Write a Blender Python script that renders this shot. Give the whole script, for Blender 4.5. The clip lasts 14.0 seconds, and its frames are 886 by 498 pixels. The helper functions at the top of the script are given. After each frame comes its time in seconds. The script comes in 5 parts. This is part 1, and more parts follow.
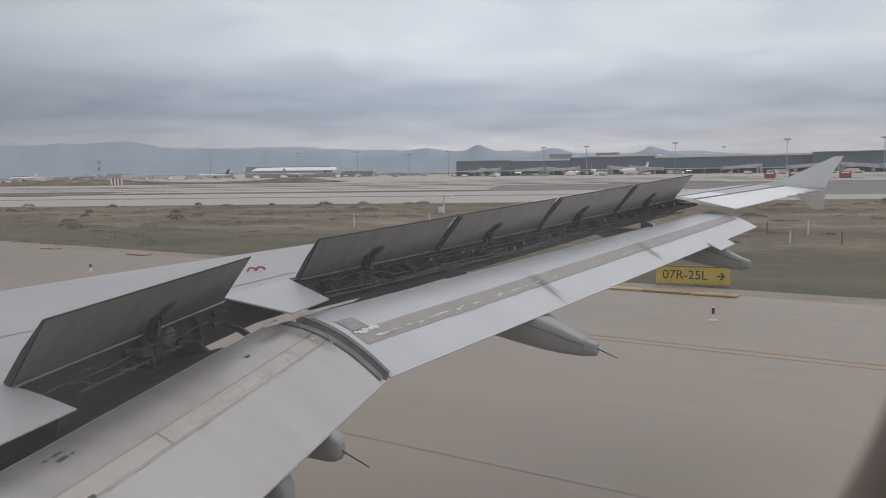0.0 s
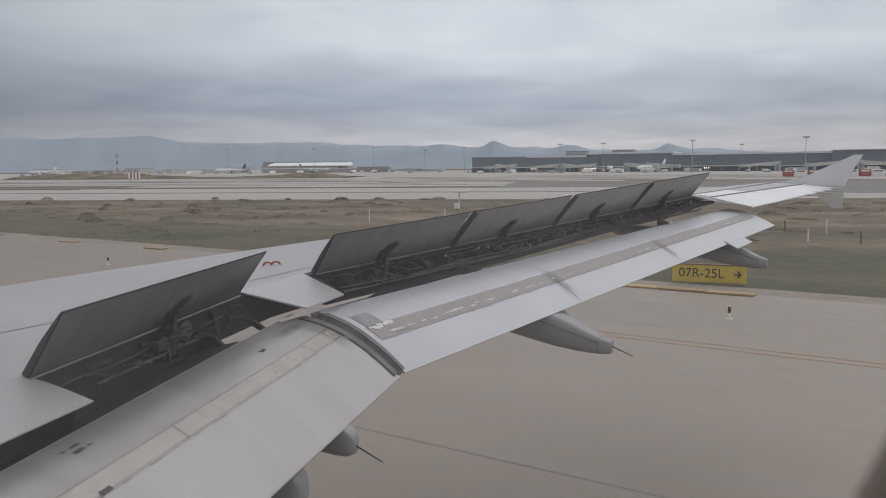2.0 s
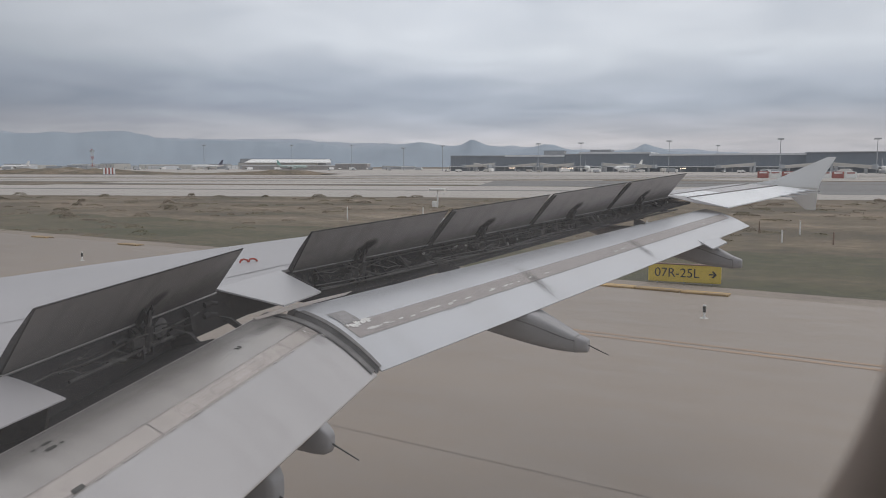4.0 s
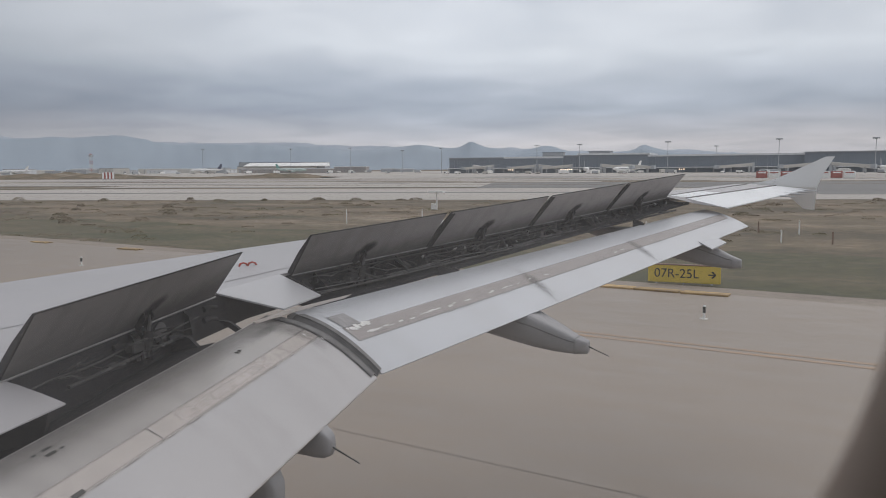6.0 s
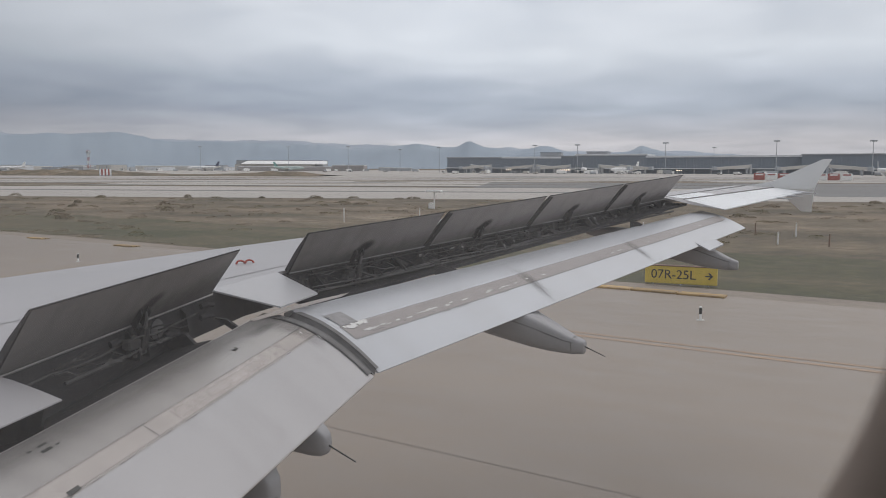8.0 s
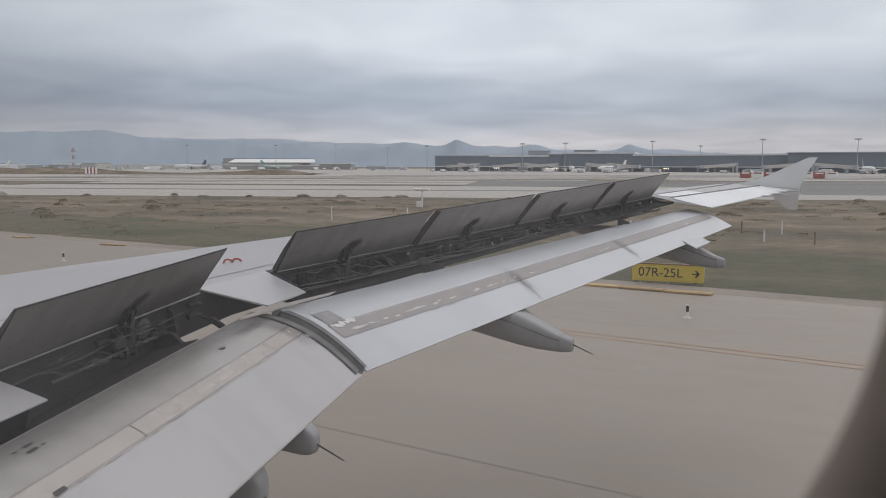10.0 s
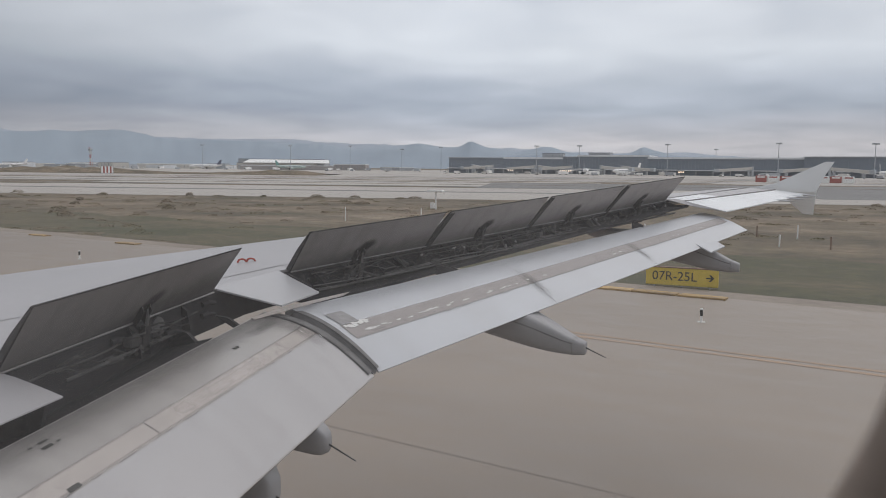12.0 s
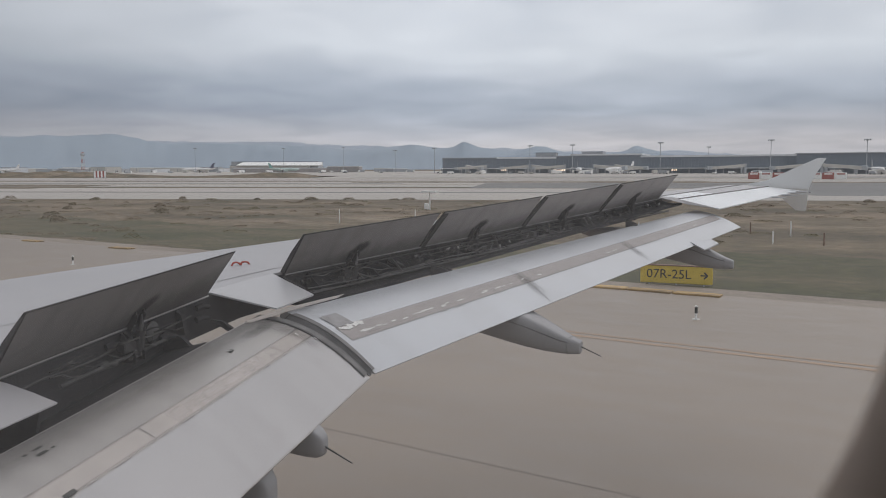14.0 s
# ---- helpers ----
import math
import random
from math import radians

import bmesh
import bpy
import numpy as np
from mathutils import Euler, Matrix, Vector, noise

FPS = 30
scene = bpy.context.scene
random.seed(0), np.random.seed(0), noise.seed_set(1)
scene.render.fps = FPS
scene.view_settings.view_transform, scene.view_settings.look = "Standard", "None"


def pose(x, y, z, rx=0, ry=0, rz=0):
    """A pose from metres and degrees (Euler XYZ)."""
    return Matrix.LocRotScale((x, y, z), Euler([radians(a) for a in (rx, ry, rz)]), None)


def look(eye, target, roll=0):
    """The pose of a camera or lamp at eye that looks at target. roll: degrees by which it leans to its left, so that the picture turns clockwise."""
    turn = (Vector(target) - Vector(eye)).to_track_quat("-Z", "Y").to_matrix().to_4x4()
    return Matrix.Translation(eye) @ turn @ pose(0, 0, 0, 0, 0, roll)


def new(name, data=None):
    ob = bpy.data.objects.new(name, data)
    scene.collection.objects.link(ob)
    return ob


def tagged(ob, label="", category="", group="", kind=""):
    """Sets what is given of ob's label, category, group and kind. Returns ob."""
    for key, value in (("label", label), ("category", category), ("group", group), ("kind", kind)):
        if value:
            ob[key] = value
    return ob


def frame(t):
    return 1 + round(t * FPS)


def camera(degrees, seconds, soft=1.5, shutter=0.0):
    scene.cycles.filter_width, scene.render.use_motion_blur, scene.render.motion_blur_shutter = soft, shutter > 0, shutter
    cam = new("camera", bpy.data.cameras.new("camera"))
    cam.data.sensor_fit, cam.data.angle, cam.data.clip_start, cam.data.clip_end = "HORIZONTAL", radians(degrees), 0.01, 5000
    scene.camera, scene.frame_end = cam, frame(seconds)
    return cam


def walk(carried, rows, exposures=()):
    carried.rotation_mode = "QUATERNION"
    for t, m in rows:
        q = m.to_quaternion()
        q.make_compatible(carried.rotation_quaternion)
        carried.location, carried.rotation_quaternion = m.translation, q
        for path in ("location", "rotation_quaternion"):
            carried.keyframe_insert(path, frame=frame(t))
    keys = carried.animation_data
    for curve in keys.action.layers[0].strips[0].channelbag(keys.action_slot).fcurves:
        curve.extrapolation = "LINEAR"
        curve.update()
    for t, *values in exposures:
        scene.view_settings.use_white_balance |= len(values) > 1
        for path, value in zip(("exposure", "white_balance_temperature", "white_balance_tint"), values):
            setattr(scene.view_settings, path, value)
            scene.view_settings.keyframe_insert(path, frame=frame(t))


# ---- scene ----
cam = camera(57.0, 14.0, soft=0.8)
# a small phone aperture focused on the wing, so that the window surround close by goes soft
cam.data.dof.use_dof, cam.data.dof.focus_distance, cam.data.dof.aperture_fstop = True, 8.0, 11.0
PATH = [
    (0.0, 0.0006, 0.0005, 4.6002, 84.596, 0.809, 25.577),
    (0.5, 0.0001, 0.0009, 4.5998, 84.522, 0.651, 25.680),
    (1.0, 0.0002, -0.0000, 4.5999, 84.403, 0.450, 26.189),
    (1.5, 0.0016, 0.0022, 4.6008, 84.304, 0.719, 26.727),
    (2.0, 0.0014, 0.0017, 4.6006, 84.333, 0.473, 26.676),
    (2.5, 0.0002, -0.0003, 4.6001, 84.083, 0.224, 26.188),
    (3.0, 0.0015, 0.0015, 4.6007, 84.043, 0.246, 25.291),
    (5.5, 0.0007, 0.0004, 4.6001, 84.366, -0.308, 25.270),
    (6.0, 0.0025, 0.0028, 4.6009, 84.366, 0.327, 25.089),
    (6.5, 0.0000, 0.0000, 4.6000, 84.344, 0.000, 25.006),
    (7.0, -0.0001, -0.0008, 4.5996, 84.309, 0.002, 25.030),
    (7.5, 0.0003, 0.0004, 4.5999, 84.324, -0.106, 25.008),
    (10.0, 0.0004, -0.0002, 4.5994, 84.208, -0.141, 24.088),
    (10.5, -0.0011, -0.0020, 4.5999, 84.256, -0.566, 23.451),
    (11.0, 0.0019, 0.0033, 4.6005, 84.256, -0.181, 24.515),
    (11.5, -0.0002, -0.0003, 4.5999, 84.317, -0.457, 24.360),
    (12.0, -0.0013, -0.0023, 4.5995, 84.315, -0.569, 25.059),
    (12.5, -0.0003, -0.0009, 4.6000, 84.435, -0.058, 24.910),
    (13.0, -0.0006, -0.0009, 4.5998, 84.522, -0.256, 25.065),
    (13.5, -0.0012, -0.0018, 4.5996, 84.453, -0.455, 25.119),
    (14.0, 0.0003, 0.0006, 4.6002, 84.363, 0.106, 24.604)]
walk(cam, [(t, pose(x, y, z, rx, ry, rz)) for t, x, y, z, rx, ry, rz in PATH],
     exposures=[(0.0, -0.04), (2.5, -0.09), (5.5, -0.03), (10.5, 0.01), (12.5, 0.0), (13.5, 0.02), (14.0, -0.06)])

# ------------------------------------------------------------ sky and sun
world = bpy.data.worlds.new("overcast_sky")
scene.world = world
world.use_nodes = True
wn, wl = world.node_tree.nodes, world.node_tree.links
wn.clear()


def wnode(kind, **inputs):
    n = wn.new(kind)
    for k, v in inputs.items():
        n.inputs[k.replace("_", " ")].default_value = v
    return n


def wmath(op, a, b=None, c=None):
    n = wn.new("ShaderNodeMath")
    n.operation = op
    for i, v in enumerate((a, b, c)):
        if v is None:
            continue
        if isinstance(v, (int, float)):
            n.inputs[i].default_value = v
        else:
            wl.new(v, n.inputs[i])
    return n.outputs[0]


def wramp(fac, stops):
    n = wn.new("ShaderNodeValToRGB")
    el = n.color_ramp.elements
    while len(el) < len(stops):
        el.new(0.5)
    for e, (p, c) in zip(el, stops):
        e.position, e.color = p, (*c, 1)
    wl.new(fac, n.inputs[0])
    return n.outputs[0]


def wmix(fac, a, b, blend="MIX"):
    n = wn.new("ShaderNodeMix")
    n.data_type, n.blend_type = "RGBA", blend
    for i, v in ((0, fac), (6, a), (7, b)):
        if isinstance(v, (int, float)):
            n.inputs[i].default_value = v
        elif isinstance(v, tuple):
            n.inputs[i].default_value = (*v, 1)
        else:
            wl.new(v, n.inputs[i])
    return n.outputs[2]


coord = wn.new("ShaderNodeTexCoord")
sep = wn.new("ShaderNodeSeparateXYZ")
wl.new(coord.outputs["Generated"], sep.inputs[0])
up = wmath("MAXIMUM", sep.outputs[2], 0.0)
# a low overcast deck: broad soft bands that lie flat towards the horizon, streaked by wind
deck = wmath("ADD", up, 0.10)
comb = wn.new("ShaderNodeCombineXYZ")
wl.new(wmath("DIVIDE", sep.outputs[0], deck), comb.inputs[0])
wl.new(wmath("DIVIDE", sep.outputs[1], deck), comb.inputs[1])
n1 = wnode("ShaderNodeTexNoise", Scale=0.34, Detail=2.5, Roughness=0.42, Distortion=0.3)
wl.new(comb.outputs[0], n1.inputs["Vector"])
n2 = wnode("ShaderNodeTexNoise", Scale=1.5, Detail=4.0, Roughness=0.5, Distortion=0.4)
wl.new(comb.outputs[0], n2.inputs["Vector"])
flat = wn.new("ShaderNodeCombineXYZ")
wl.new(wmath("MULTIPLY", sep.outputs[0], 2.2), flat.inputs[0])
wl.new(wmath("MULTIPLY", sep.outputs[1], 2.2), flat.inputs[1])
wl.new(wmath("MULTIPLY", up, 9.0), flat.inputs[2])
n3 = wnode("ShaderNodeTexNoise", Scale=1.0, Detail=3.0, Roughness=0.5)
wl.new(flat.outputs[0], n3.inputs["Vector"])
rise = wmath("ADD", up, wmath("MULTIPLY", wmath("SUBTRACT", n3.outputs[0], 0.5), 0.075))
bands = wramp(rise, [(0.0, (0.42, 0.43, 0.475)), (0.022, (0.49, 0.487, 0.52)), (0.048, (0.415, 0.437, 0.495)), (0.068, (0.357, 0.40, 0.475)), (0.095, (0.42, 0.465, 0.54)),
                     (0.135, (0.60, 0.64, 0.695)), (0.20, (0.66, 0.695, 0.745)), (0.30, (0.69, 0.715, 0.745)), (1.0, (1.0, 1.0, 1.015))])
cloud = wmath("ADD", wmath("MULTIPLY", n1.outputs[0], 0.58), wmath("MULTIPLY", n2.outputs[0], 0.42))
shade = wramp(cloud, [(0.36, (0.79, 0.81, 0.84)), (0.5, (1.0, 1.0, 1.0)), (0.64, (1.2, 1.19, 1.17))])
clouds = wmix(1.0, bands, shade, "MULTIPLY")
# the deck is thicker ahead and thinner abeam
side = wmath("ADD", wmath("ADD", wmath("MULTIPLY", sep.outputs[0], 0.62), wmath("MULTIPLY", sep.outputs[1], 0.55)), 0.3)
thick = wramp(side, [(0.08, (0.56, 0.573, 0.595)), (0.33, (1.0, 1.0, 1.0)), (0.54, (1.17, 1.165, 1.155)), (0.9, (0.97, 0.97, 0.97))])
clouds = wmix(1.0, clouds, thick, "MULTIPLY")
sky = wn.new("ShaderNodeTexSky")
sky.sky_type = "NISHITA"
sky.sun_disc = False
sky.sun_elevation, sky.sun_rotation = radians(46), radians(20)
clouds = wmix(1.0, clouds, (0.998, 1.0, 1.014), "MULTIPLY")
skyc = wmix(1.0, sky.outputs[0], (0.1, 0.1, 0.1), "MULTIPLY")
bg = wn.new("ShaderNodeBackground")
wl.new(wmix(0.95, skyc, clouds), bg.inputs["Color"])
bg.inputs["Strength"].default_value = 1.0
wo = wn.new("ShaderNodeOutputWorld")
wl.new(bg.outputs[0], wo.inputs[0])

sun = new("sun", bpy.data.lights.new("sun", "SUN"))
sun.data.energy, sun.data.angle, sun.data.color = 0.55, radians(60), (1, 0.925, 0.875)
sun.matrix_world = look((29, 80, 88), (0, 0, 0))


# ------------------------------------------------------------ materials
def mat(name, c1, c2=None, scale=1.0, rough=0.6, metal=0.0, bump=0.0, bscale=None, fine=0.12, fscale=None,
        stain=None, stretch=(1, 1, 1), vary=0.0, emit=0.0, gloss_var=0.08, streak=None, shine=0.5):
    """c1 to c2 over broad patches, fine grain on top, an optional stain (colour, scale, amount)."""
    m = bpy.data.materials.new(name)
    m.use_nodes = True
    n, l = m.node_tree.nodes, m.node_tree.links
    b = n["Principled BSDF"]
    c2 = c2 or c1
    tc = n.new("ShaderNodeTexCoord")
    mp = n.new("ShaderNodeMapping")
    mp.inputs["Scale"].default_value = stretch
    l.new(tc.outputs["Object"], mp.inputs[0])

    def nz(s, d=4.0, r=0.55):
        t = n.new("ShaderNodeTexNoise")
        t.inputs["Scale"].default_value, t.inputs["Detail"].default_value, t.inputs["Roughness"].default_value = s, d, r
        l.new(mp.outputs[0], t.inputs["Vector"])
        return t.outputs[0]

    def mr(v, a, b2, c, d):
        t = n.new("ShaderNodeMapRange")
        l.new(v, t.inputs[0])
        for i, q in enumerate((a, b2, c, d)):
            t.inputs[i + 1].default_value = q
        return t.outputs[0]

    def mixc(f, a, b2, blend="MIX"):
        t = n.new("ShaderNodeMix")
        t.data_type, t.blend_type = "RGBA", blend
        for i, v in ((0, f), (6, a), (7, b2)):
            if isinstance(v, (int, float)):
                t.inputs[i].default_value = v
            elif isinstance(v, tuple):
                t.inputs[i].default_value = (*v, 1)
            else:
                l.new(v, t.inputs[i])
        return t.outputs[2]

    big = nz(scale)
    col = mixc(mr(big, 0.36, 0.64, 0, 1), c1, c2)
    small = nz(fscale or scale * 14, 6.0, 0.65)
    grey = n.new("ShaderNodeCombineColor")
    v = mr(small, 0.25, 0.75, 1 - fine, 1 + fine)
    for i in range(3):
        l.new(v, grey.inputs[i])
    col = mixc(1.0, col, grey.outputs[0], "MULTIPLY")
    if stain:
        sc, ss, amount = stain
        s = nz(ss, 7.0, 0.7)
        col = mixc(mr(s, 0.66 - 0.3 * amount, 0.8 - 0.2 * amount, 0, 0.85), col, sc)
    if streak:
        sc, sm, amount = streak
        mp2 = n.new("ShaderNodeMapping")
        mp2.inputs["Scale"].default_value = sm
        l.new(tc.outputs["Object"], mp2.inputs[0])
        t2 = n.new("ShaderNodeTexNoise")
        t2.inputs["Scale"].default_value, t2.inputs["Detail"].default_value, t2.inputs["Roughness"].default_value = 1.0, 6.0, 0.62
        l.new(mp2.outputs[0], t2.inputs["Vector"])
        col = mixc(mr(t2.outputs[0], 0.48, 0.78, 0, amount), col, sc)
    if vary:
        oi = n.new("ShaderNodeObjectInfo")
        hs = n.new("ShaderNodeHueSaturation")
        l.new(mr(oi.outputs["Random"], 0, 1, 1 - vary, 1 + vary), hs.inputs["Value"])
        l.new(col, hs.inputs["Color"])
        col = hs.outputs[0]
    l.new(col, b.inputs["Base Color"])
    l.new(mr(small, 0.3, 0.7, max(rough - gloss_var, 0.02), min(rough + gloss_var, 1)), b.inputs["Roughness"])
    b.inputs["Metallic"].default_value = metal
    b.inputs["Specular IOR Level"].default_value = shine
    if bump:
        bp = n.new("ShaderNodeBump")
        bp.inputs["Strength"].default_value, bp.inputs["Distance"].default_value = bump, 0.02
        l.new(nz(bscale or scale * 20, 5.0, 0.6), bp.inputs["Height"])
        l.new(bp.outputs[0], b.inputs["Normal"])
    if emit:
        l.new(col, b.inputs["Emission Color"])
        b.inputs["Emission Strength"].default_value = emit
    return m


WING = mat("wing_grey_paint", (0.412, 0.399, 0.408), (0.368, 0.356, 0.362), 0.5, 0.48, fine=0.05, fscale=9, stain=((0.30, 0.285, 0.285), 1.3, 0.16), stretch=(0.35, 1, 1), streak=((0.27, 0.255, 0.253), (0.5, 5, 1), 0.32))
FLAP = mat("flap_grey_paint", (0.445, 0.42, 0.402), (0.365, 0.343, 0.327), 0.8, 0.36, 0.1, fine=0.07, fscale=12, stain=((0.28, 0.26, 0.247), 2.0, 0.25), stretch=(0.3, 1, 1), streak=((0.25, 0.23, 0.218), (0.8, 6, 1), 0.35))
FLAPB = mat("flap_rear_paint", (0.425, 0.411, 0.414), (0.37, 0.357, 0.359), 0.8, 0.4, 0.05, fine=0.05, fscale=12, stain=((0.31, 0.296, 0.292), 2.0, 0.24), stretch=(0.3, 1, 1), streak=((0.28, 0.266, 0.262), (0.8, 6, 1), 0.32))
FLAPW = mat("flap_pale_paint", (0.53, 0.545, 0.575), (0.475, 0.483, 0.505), 0.7, 0.38, fine=0.05, fscale=12, stain=((0.40, 0.39, 0.39), 1.8, 0.16), stretch=(0.3, 1, 1), streak=((0.33, 0.32, 0.315), (0.7, 4, 1), 0.22))
CHIP = mat("chipped_paint", (0.68, 0.67, 0.655), (0.54, 0.525, 0.505), 6, 0.5)
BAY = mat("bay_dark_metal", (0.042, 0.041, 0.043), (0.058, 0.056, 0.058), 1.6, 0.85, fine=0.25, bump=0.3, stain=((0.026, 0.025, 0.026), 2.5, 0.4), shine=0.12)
PIPE = mat("hydraulic_pipe", (0.06, 0.058, 0.058), (0.085, 0.082, 0.08), 4, 0.6, shine=0.25)
LIPM = mat("bay_lip_metal", (0.10, 0.096, 0.094), (0.065, 0.062, 0.06), 2, 0.65, stain=((0.035, 0.033, 0.032), 4, 0.4), shine=0.25)
SEAM = mat("dark_seam", (0.17, 0.16, 0.16), (0.24, 0.225, 0.22), 3, 0.7)
SEAL = mat("rubber_seal", (0.14, 0.135, 0.13), (0.22, 0.215, 0.21), 4, 0.6, stain=((0.08, 0.08, 0.08), 6, 0.4))
FAIR = mat("fairing_grey_paint", (0.275, 0.27, 0.276), (0.24, 0.236, 0.24), 1.1, 0.45, fine=0.05, stain=((0.17, 0.163, 0.16), 1.6, 0.22))
TIPM = mat("fence_white_paint", (0.80, 0.81, 0.81), (0.75, 0.76, 0.76), 1.0, 0.45, fine=0.03)
RED = mat("red_paint", (0.42, 0.06, 0.035), (0.34, 0.05, 0.03), 5, 0.5)
LINING = mat("window_lining", (0.66, 0.53, 0.43), (0.61, 0.49, 0.40), 3, 0.6, fine=0.05)
SKIN = mat("fuselage_white", (0.7, 0.7, 0.71), (0.66, 0.66, 0.67), 0.6, 0.4, fine=0.03)
CONC = mat("concrete_pavement", (0.262, 0.209, 0.162), (0.222, 0.177, 0.138), 0.07, 0.5, fine=0.07, fscale=1.6, bump=0.08, bscale=9, stain=((0.18, 0.141, 0.113), 0.05, 0.3), stretch=(0.35, 1, 1), streak=((0.168, 0.133, 0.106), (0.02, 0.13, 1), 0.4))
CONCB = mat("far_concrete", (0.44, 0.405, 0.365), (0.375, 0.345, 0.315), 0.012, 0.9, fine=0.08, fscale=0.25, stain=((0.29, 0.27, 0.25), 0.03, 0.2), stretch=(0.4, 1, 1))
ASPH = mat("far_asphalt", (0.17, 0.165, 0.16), (0.20, 0.195, 0.19), 0.012, 0.9, fine=0.1, fscale=0.2, stretch=(0.3, 1, 1))
GRASS = mat("dry_grass_ground", (0.087, 0.068, 0.04), (0.205, 0.153, 0.10), 0.09, 0.95, fine=0.6, fscale=1.1, bump=0.8, bscale=2.5, stain=((0.375, 0.305, 0.228), 0.055, 0.40), stretch=(0.8, 1, 1), streak=((0.066, 0.061, 0.031), (0.09, 0.13, 1), 0.85))
GREEN = mat("green_verge_grass", (0.066, 0.066, 0.031), (0.12, 0.095, 0.054), 0.13, 0.95, fine=0.55, fscale=1.6, bump=0.8, bscale=4, stain=((0.18, 0.134, 0.09), 0.09, 0.36), stretch=(0.7, 1, 1), streak=((0.052, 0.058, 0.027), (0.1, 0.2, 1), 0.65))
DIRT = mat("bare_soil", (0.30, 0.255, 0.21), (0.24, 0.20, 0.165), 0.2, 0.95, fine=0.2, fscale=2.5, bump=0.5, bscale=6)
TUFT = mat("grass_tuft", (0.27, 0.21, 0.15), (0.22, 0.175, 0.122), 0.08, 0.9, fine=0.25)
SHRUB = mat("verge_blade", (0.18, 0.165, 0.09), (0.22, 0.18, 0.11), 0.3, 0.9, fine=0.3)
YELLOW = mat("worn_yellow_paint", (0.45, 0.29, 0.10), (0.39, 0.27, 0.13), 0.5, 0.8, fine=0.15, fscale=3, stain=((0.33, 0.29, 0.25), 0.6, 0.4))
ORANGE = mat("faded_line_paint", (0.345, 0.222, 0.132), (0.30, 0.212, 0.145), 0.25, 0.6, fine=0.1, fscale=3, stain=((0.245, 0.193, 0.155), 0.5, 0.55))
JOINT = mat("joint_sealant", (0.165, 0.136, 0.116), (0.21, 0.172, 0.145), 0.4, 0.7)
SIGNY = mat("sign_yellow", (0.64, 0.475, 0.08), (0.58, 0.43, 0.07), 3, 0.5, stain=((0.42, 0.34, 0.14), 3, 0.2))
BLACK = mat("sign_black", (0.03, 0.03, 0.028), (0.05, 0.05, 0.045), 4, 0.6)
WOOD = mat("edge_board_yellow", (0.50, 0.33, 0.13), (0.40, 0.27, 0.125), 2, 0.7, stain=((0.16, 0.12, 0.08), 3, 0.4), vary=0.3)
WHITE = mat("white_paint", (0.84, 0.83, 0.81), (0.78, 0.77, 0.75), 3, 0.6, stain=((0.6, 0.58, 0.55), 4, 0.2))
RUST = mat("rusty_post", (0.24, 0.15, 0.11), (0.2, 0.13, 0.1), 4, 0.8)
# bluish distance haze is mixed into the glass colour
GLASSF = mat("terminal_dark_glass", (0.19, 0.222, 0.258), (0.22, 0.25, 0.288), 0.02, 0.35, fine=0.1, fscale=0.3)
ROOFW = mat("pale_roof", (0.72, 0.735, 0.75), (0.64, 0.655, 0.67), 0.02, 0.6)
CLAD = mat("grey_cladding", (0.33, 0.345, 0.36), (0.38, 0.39, 0.40), 0.03, 0.6)
SHEDW = mat("hangar_cream_wall", (0.58, 0.56, 0.52), (0.52, 0.50, 0.47), 0.02, 0.7)
STEEL = mat("galvanised_steel", (0.43, 0.45, 0.47), (0.38, 0.40, 0.42), 1, 0.5)
# distance haze is mixed into the base colour of both hill ranges
HILL = mat("haze_tinted_hill", (0.325, 0.378, 0.43), (0.30, 0.352, 0.408), 0.0016, 1.0, fine=0.07, fscale=0.006, gloss_var=0)
HILLF = mat("far_haze_tinted_hill", (0.375, 0.418, 0.475), (0.355, 0.398, 0.455), 0.0016, 1.0, fine=0.05, fscale=0.006, gloss_var=0)
TAILB = mat("tail_dark_blue", (0.09, 0.10, 0.15), (0.10, 0.11, 0.16), 1, 0.5)
TEAL = mat("fuselage_pale_green", (0.50, 0.60, 0.56), (0.47, 0.56, 0.53), 0.3, 0.5)
TEALT = mat("tail_sea_green", (0.24, 0.42, 0.38), (0.21, 0.38, 0.35), 0.3, 0.5)
SLOT = mat("slot_primer_beige", (0.56, 0.51, 0.475), (0.5, 0.455, 0.42), 3, 0.6)
RIVET = mat("rivet_grey", (0.29, 0.278, 0.274), (0.24, 0.23, 0.226), 2, 0.6)
BARR = mat("faded_red_plastic", (0.38, 0.13, 0.11), (0.33, 0.11, 0.095), 1, 0.7)
SCRUB = mat("scrub_leaf", (0.26, 0.205, 0.145), (0.215, 0.185, 0.12), 0.3, 0.9, fine=0.3)
# wall colour lightened to carry the distance haze
BRICKY = mat("brownish_wall", (0.37, 0.345, 0.33), (0.33, 0.31, 0.30), 0.03, 0.8)
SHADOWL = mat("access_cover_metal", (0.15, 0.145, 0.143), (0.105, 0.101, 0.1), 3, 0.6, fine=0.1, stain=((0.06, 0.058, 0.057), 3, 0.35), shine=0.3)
BAYD = mat("dark_bracket_metal", (0.045, 0.043, 0.043), (0.068, 0.065, 0.064), 2, 0.8, fine=0.2, shine=0.15)
PIPEL = mat("bright_hydraulic_pipe", (0.14, 0.137, 0.136), (0.07, 0.068, 0.068), 6, 0.5, 0.1, stain=((0.04, 0.039, 0.038), 5, 0.5), shine=0.3)
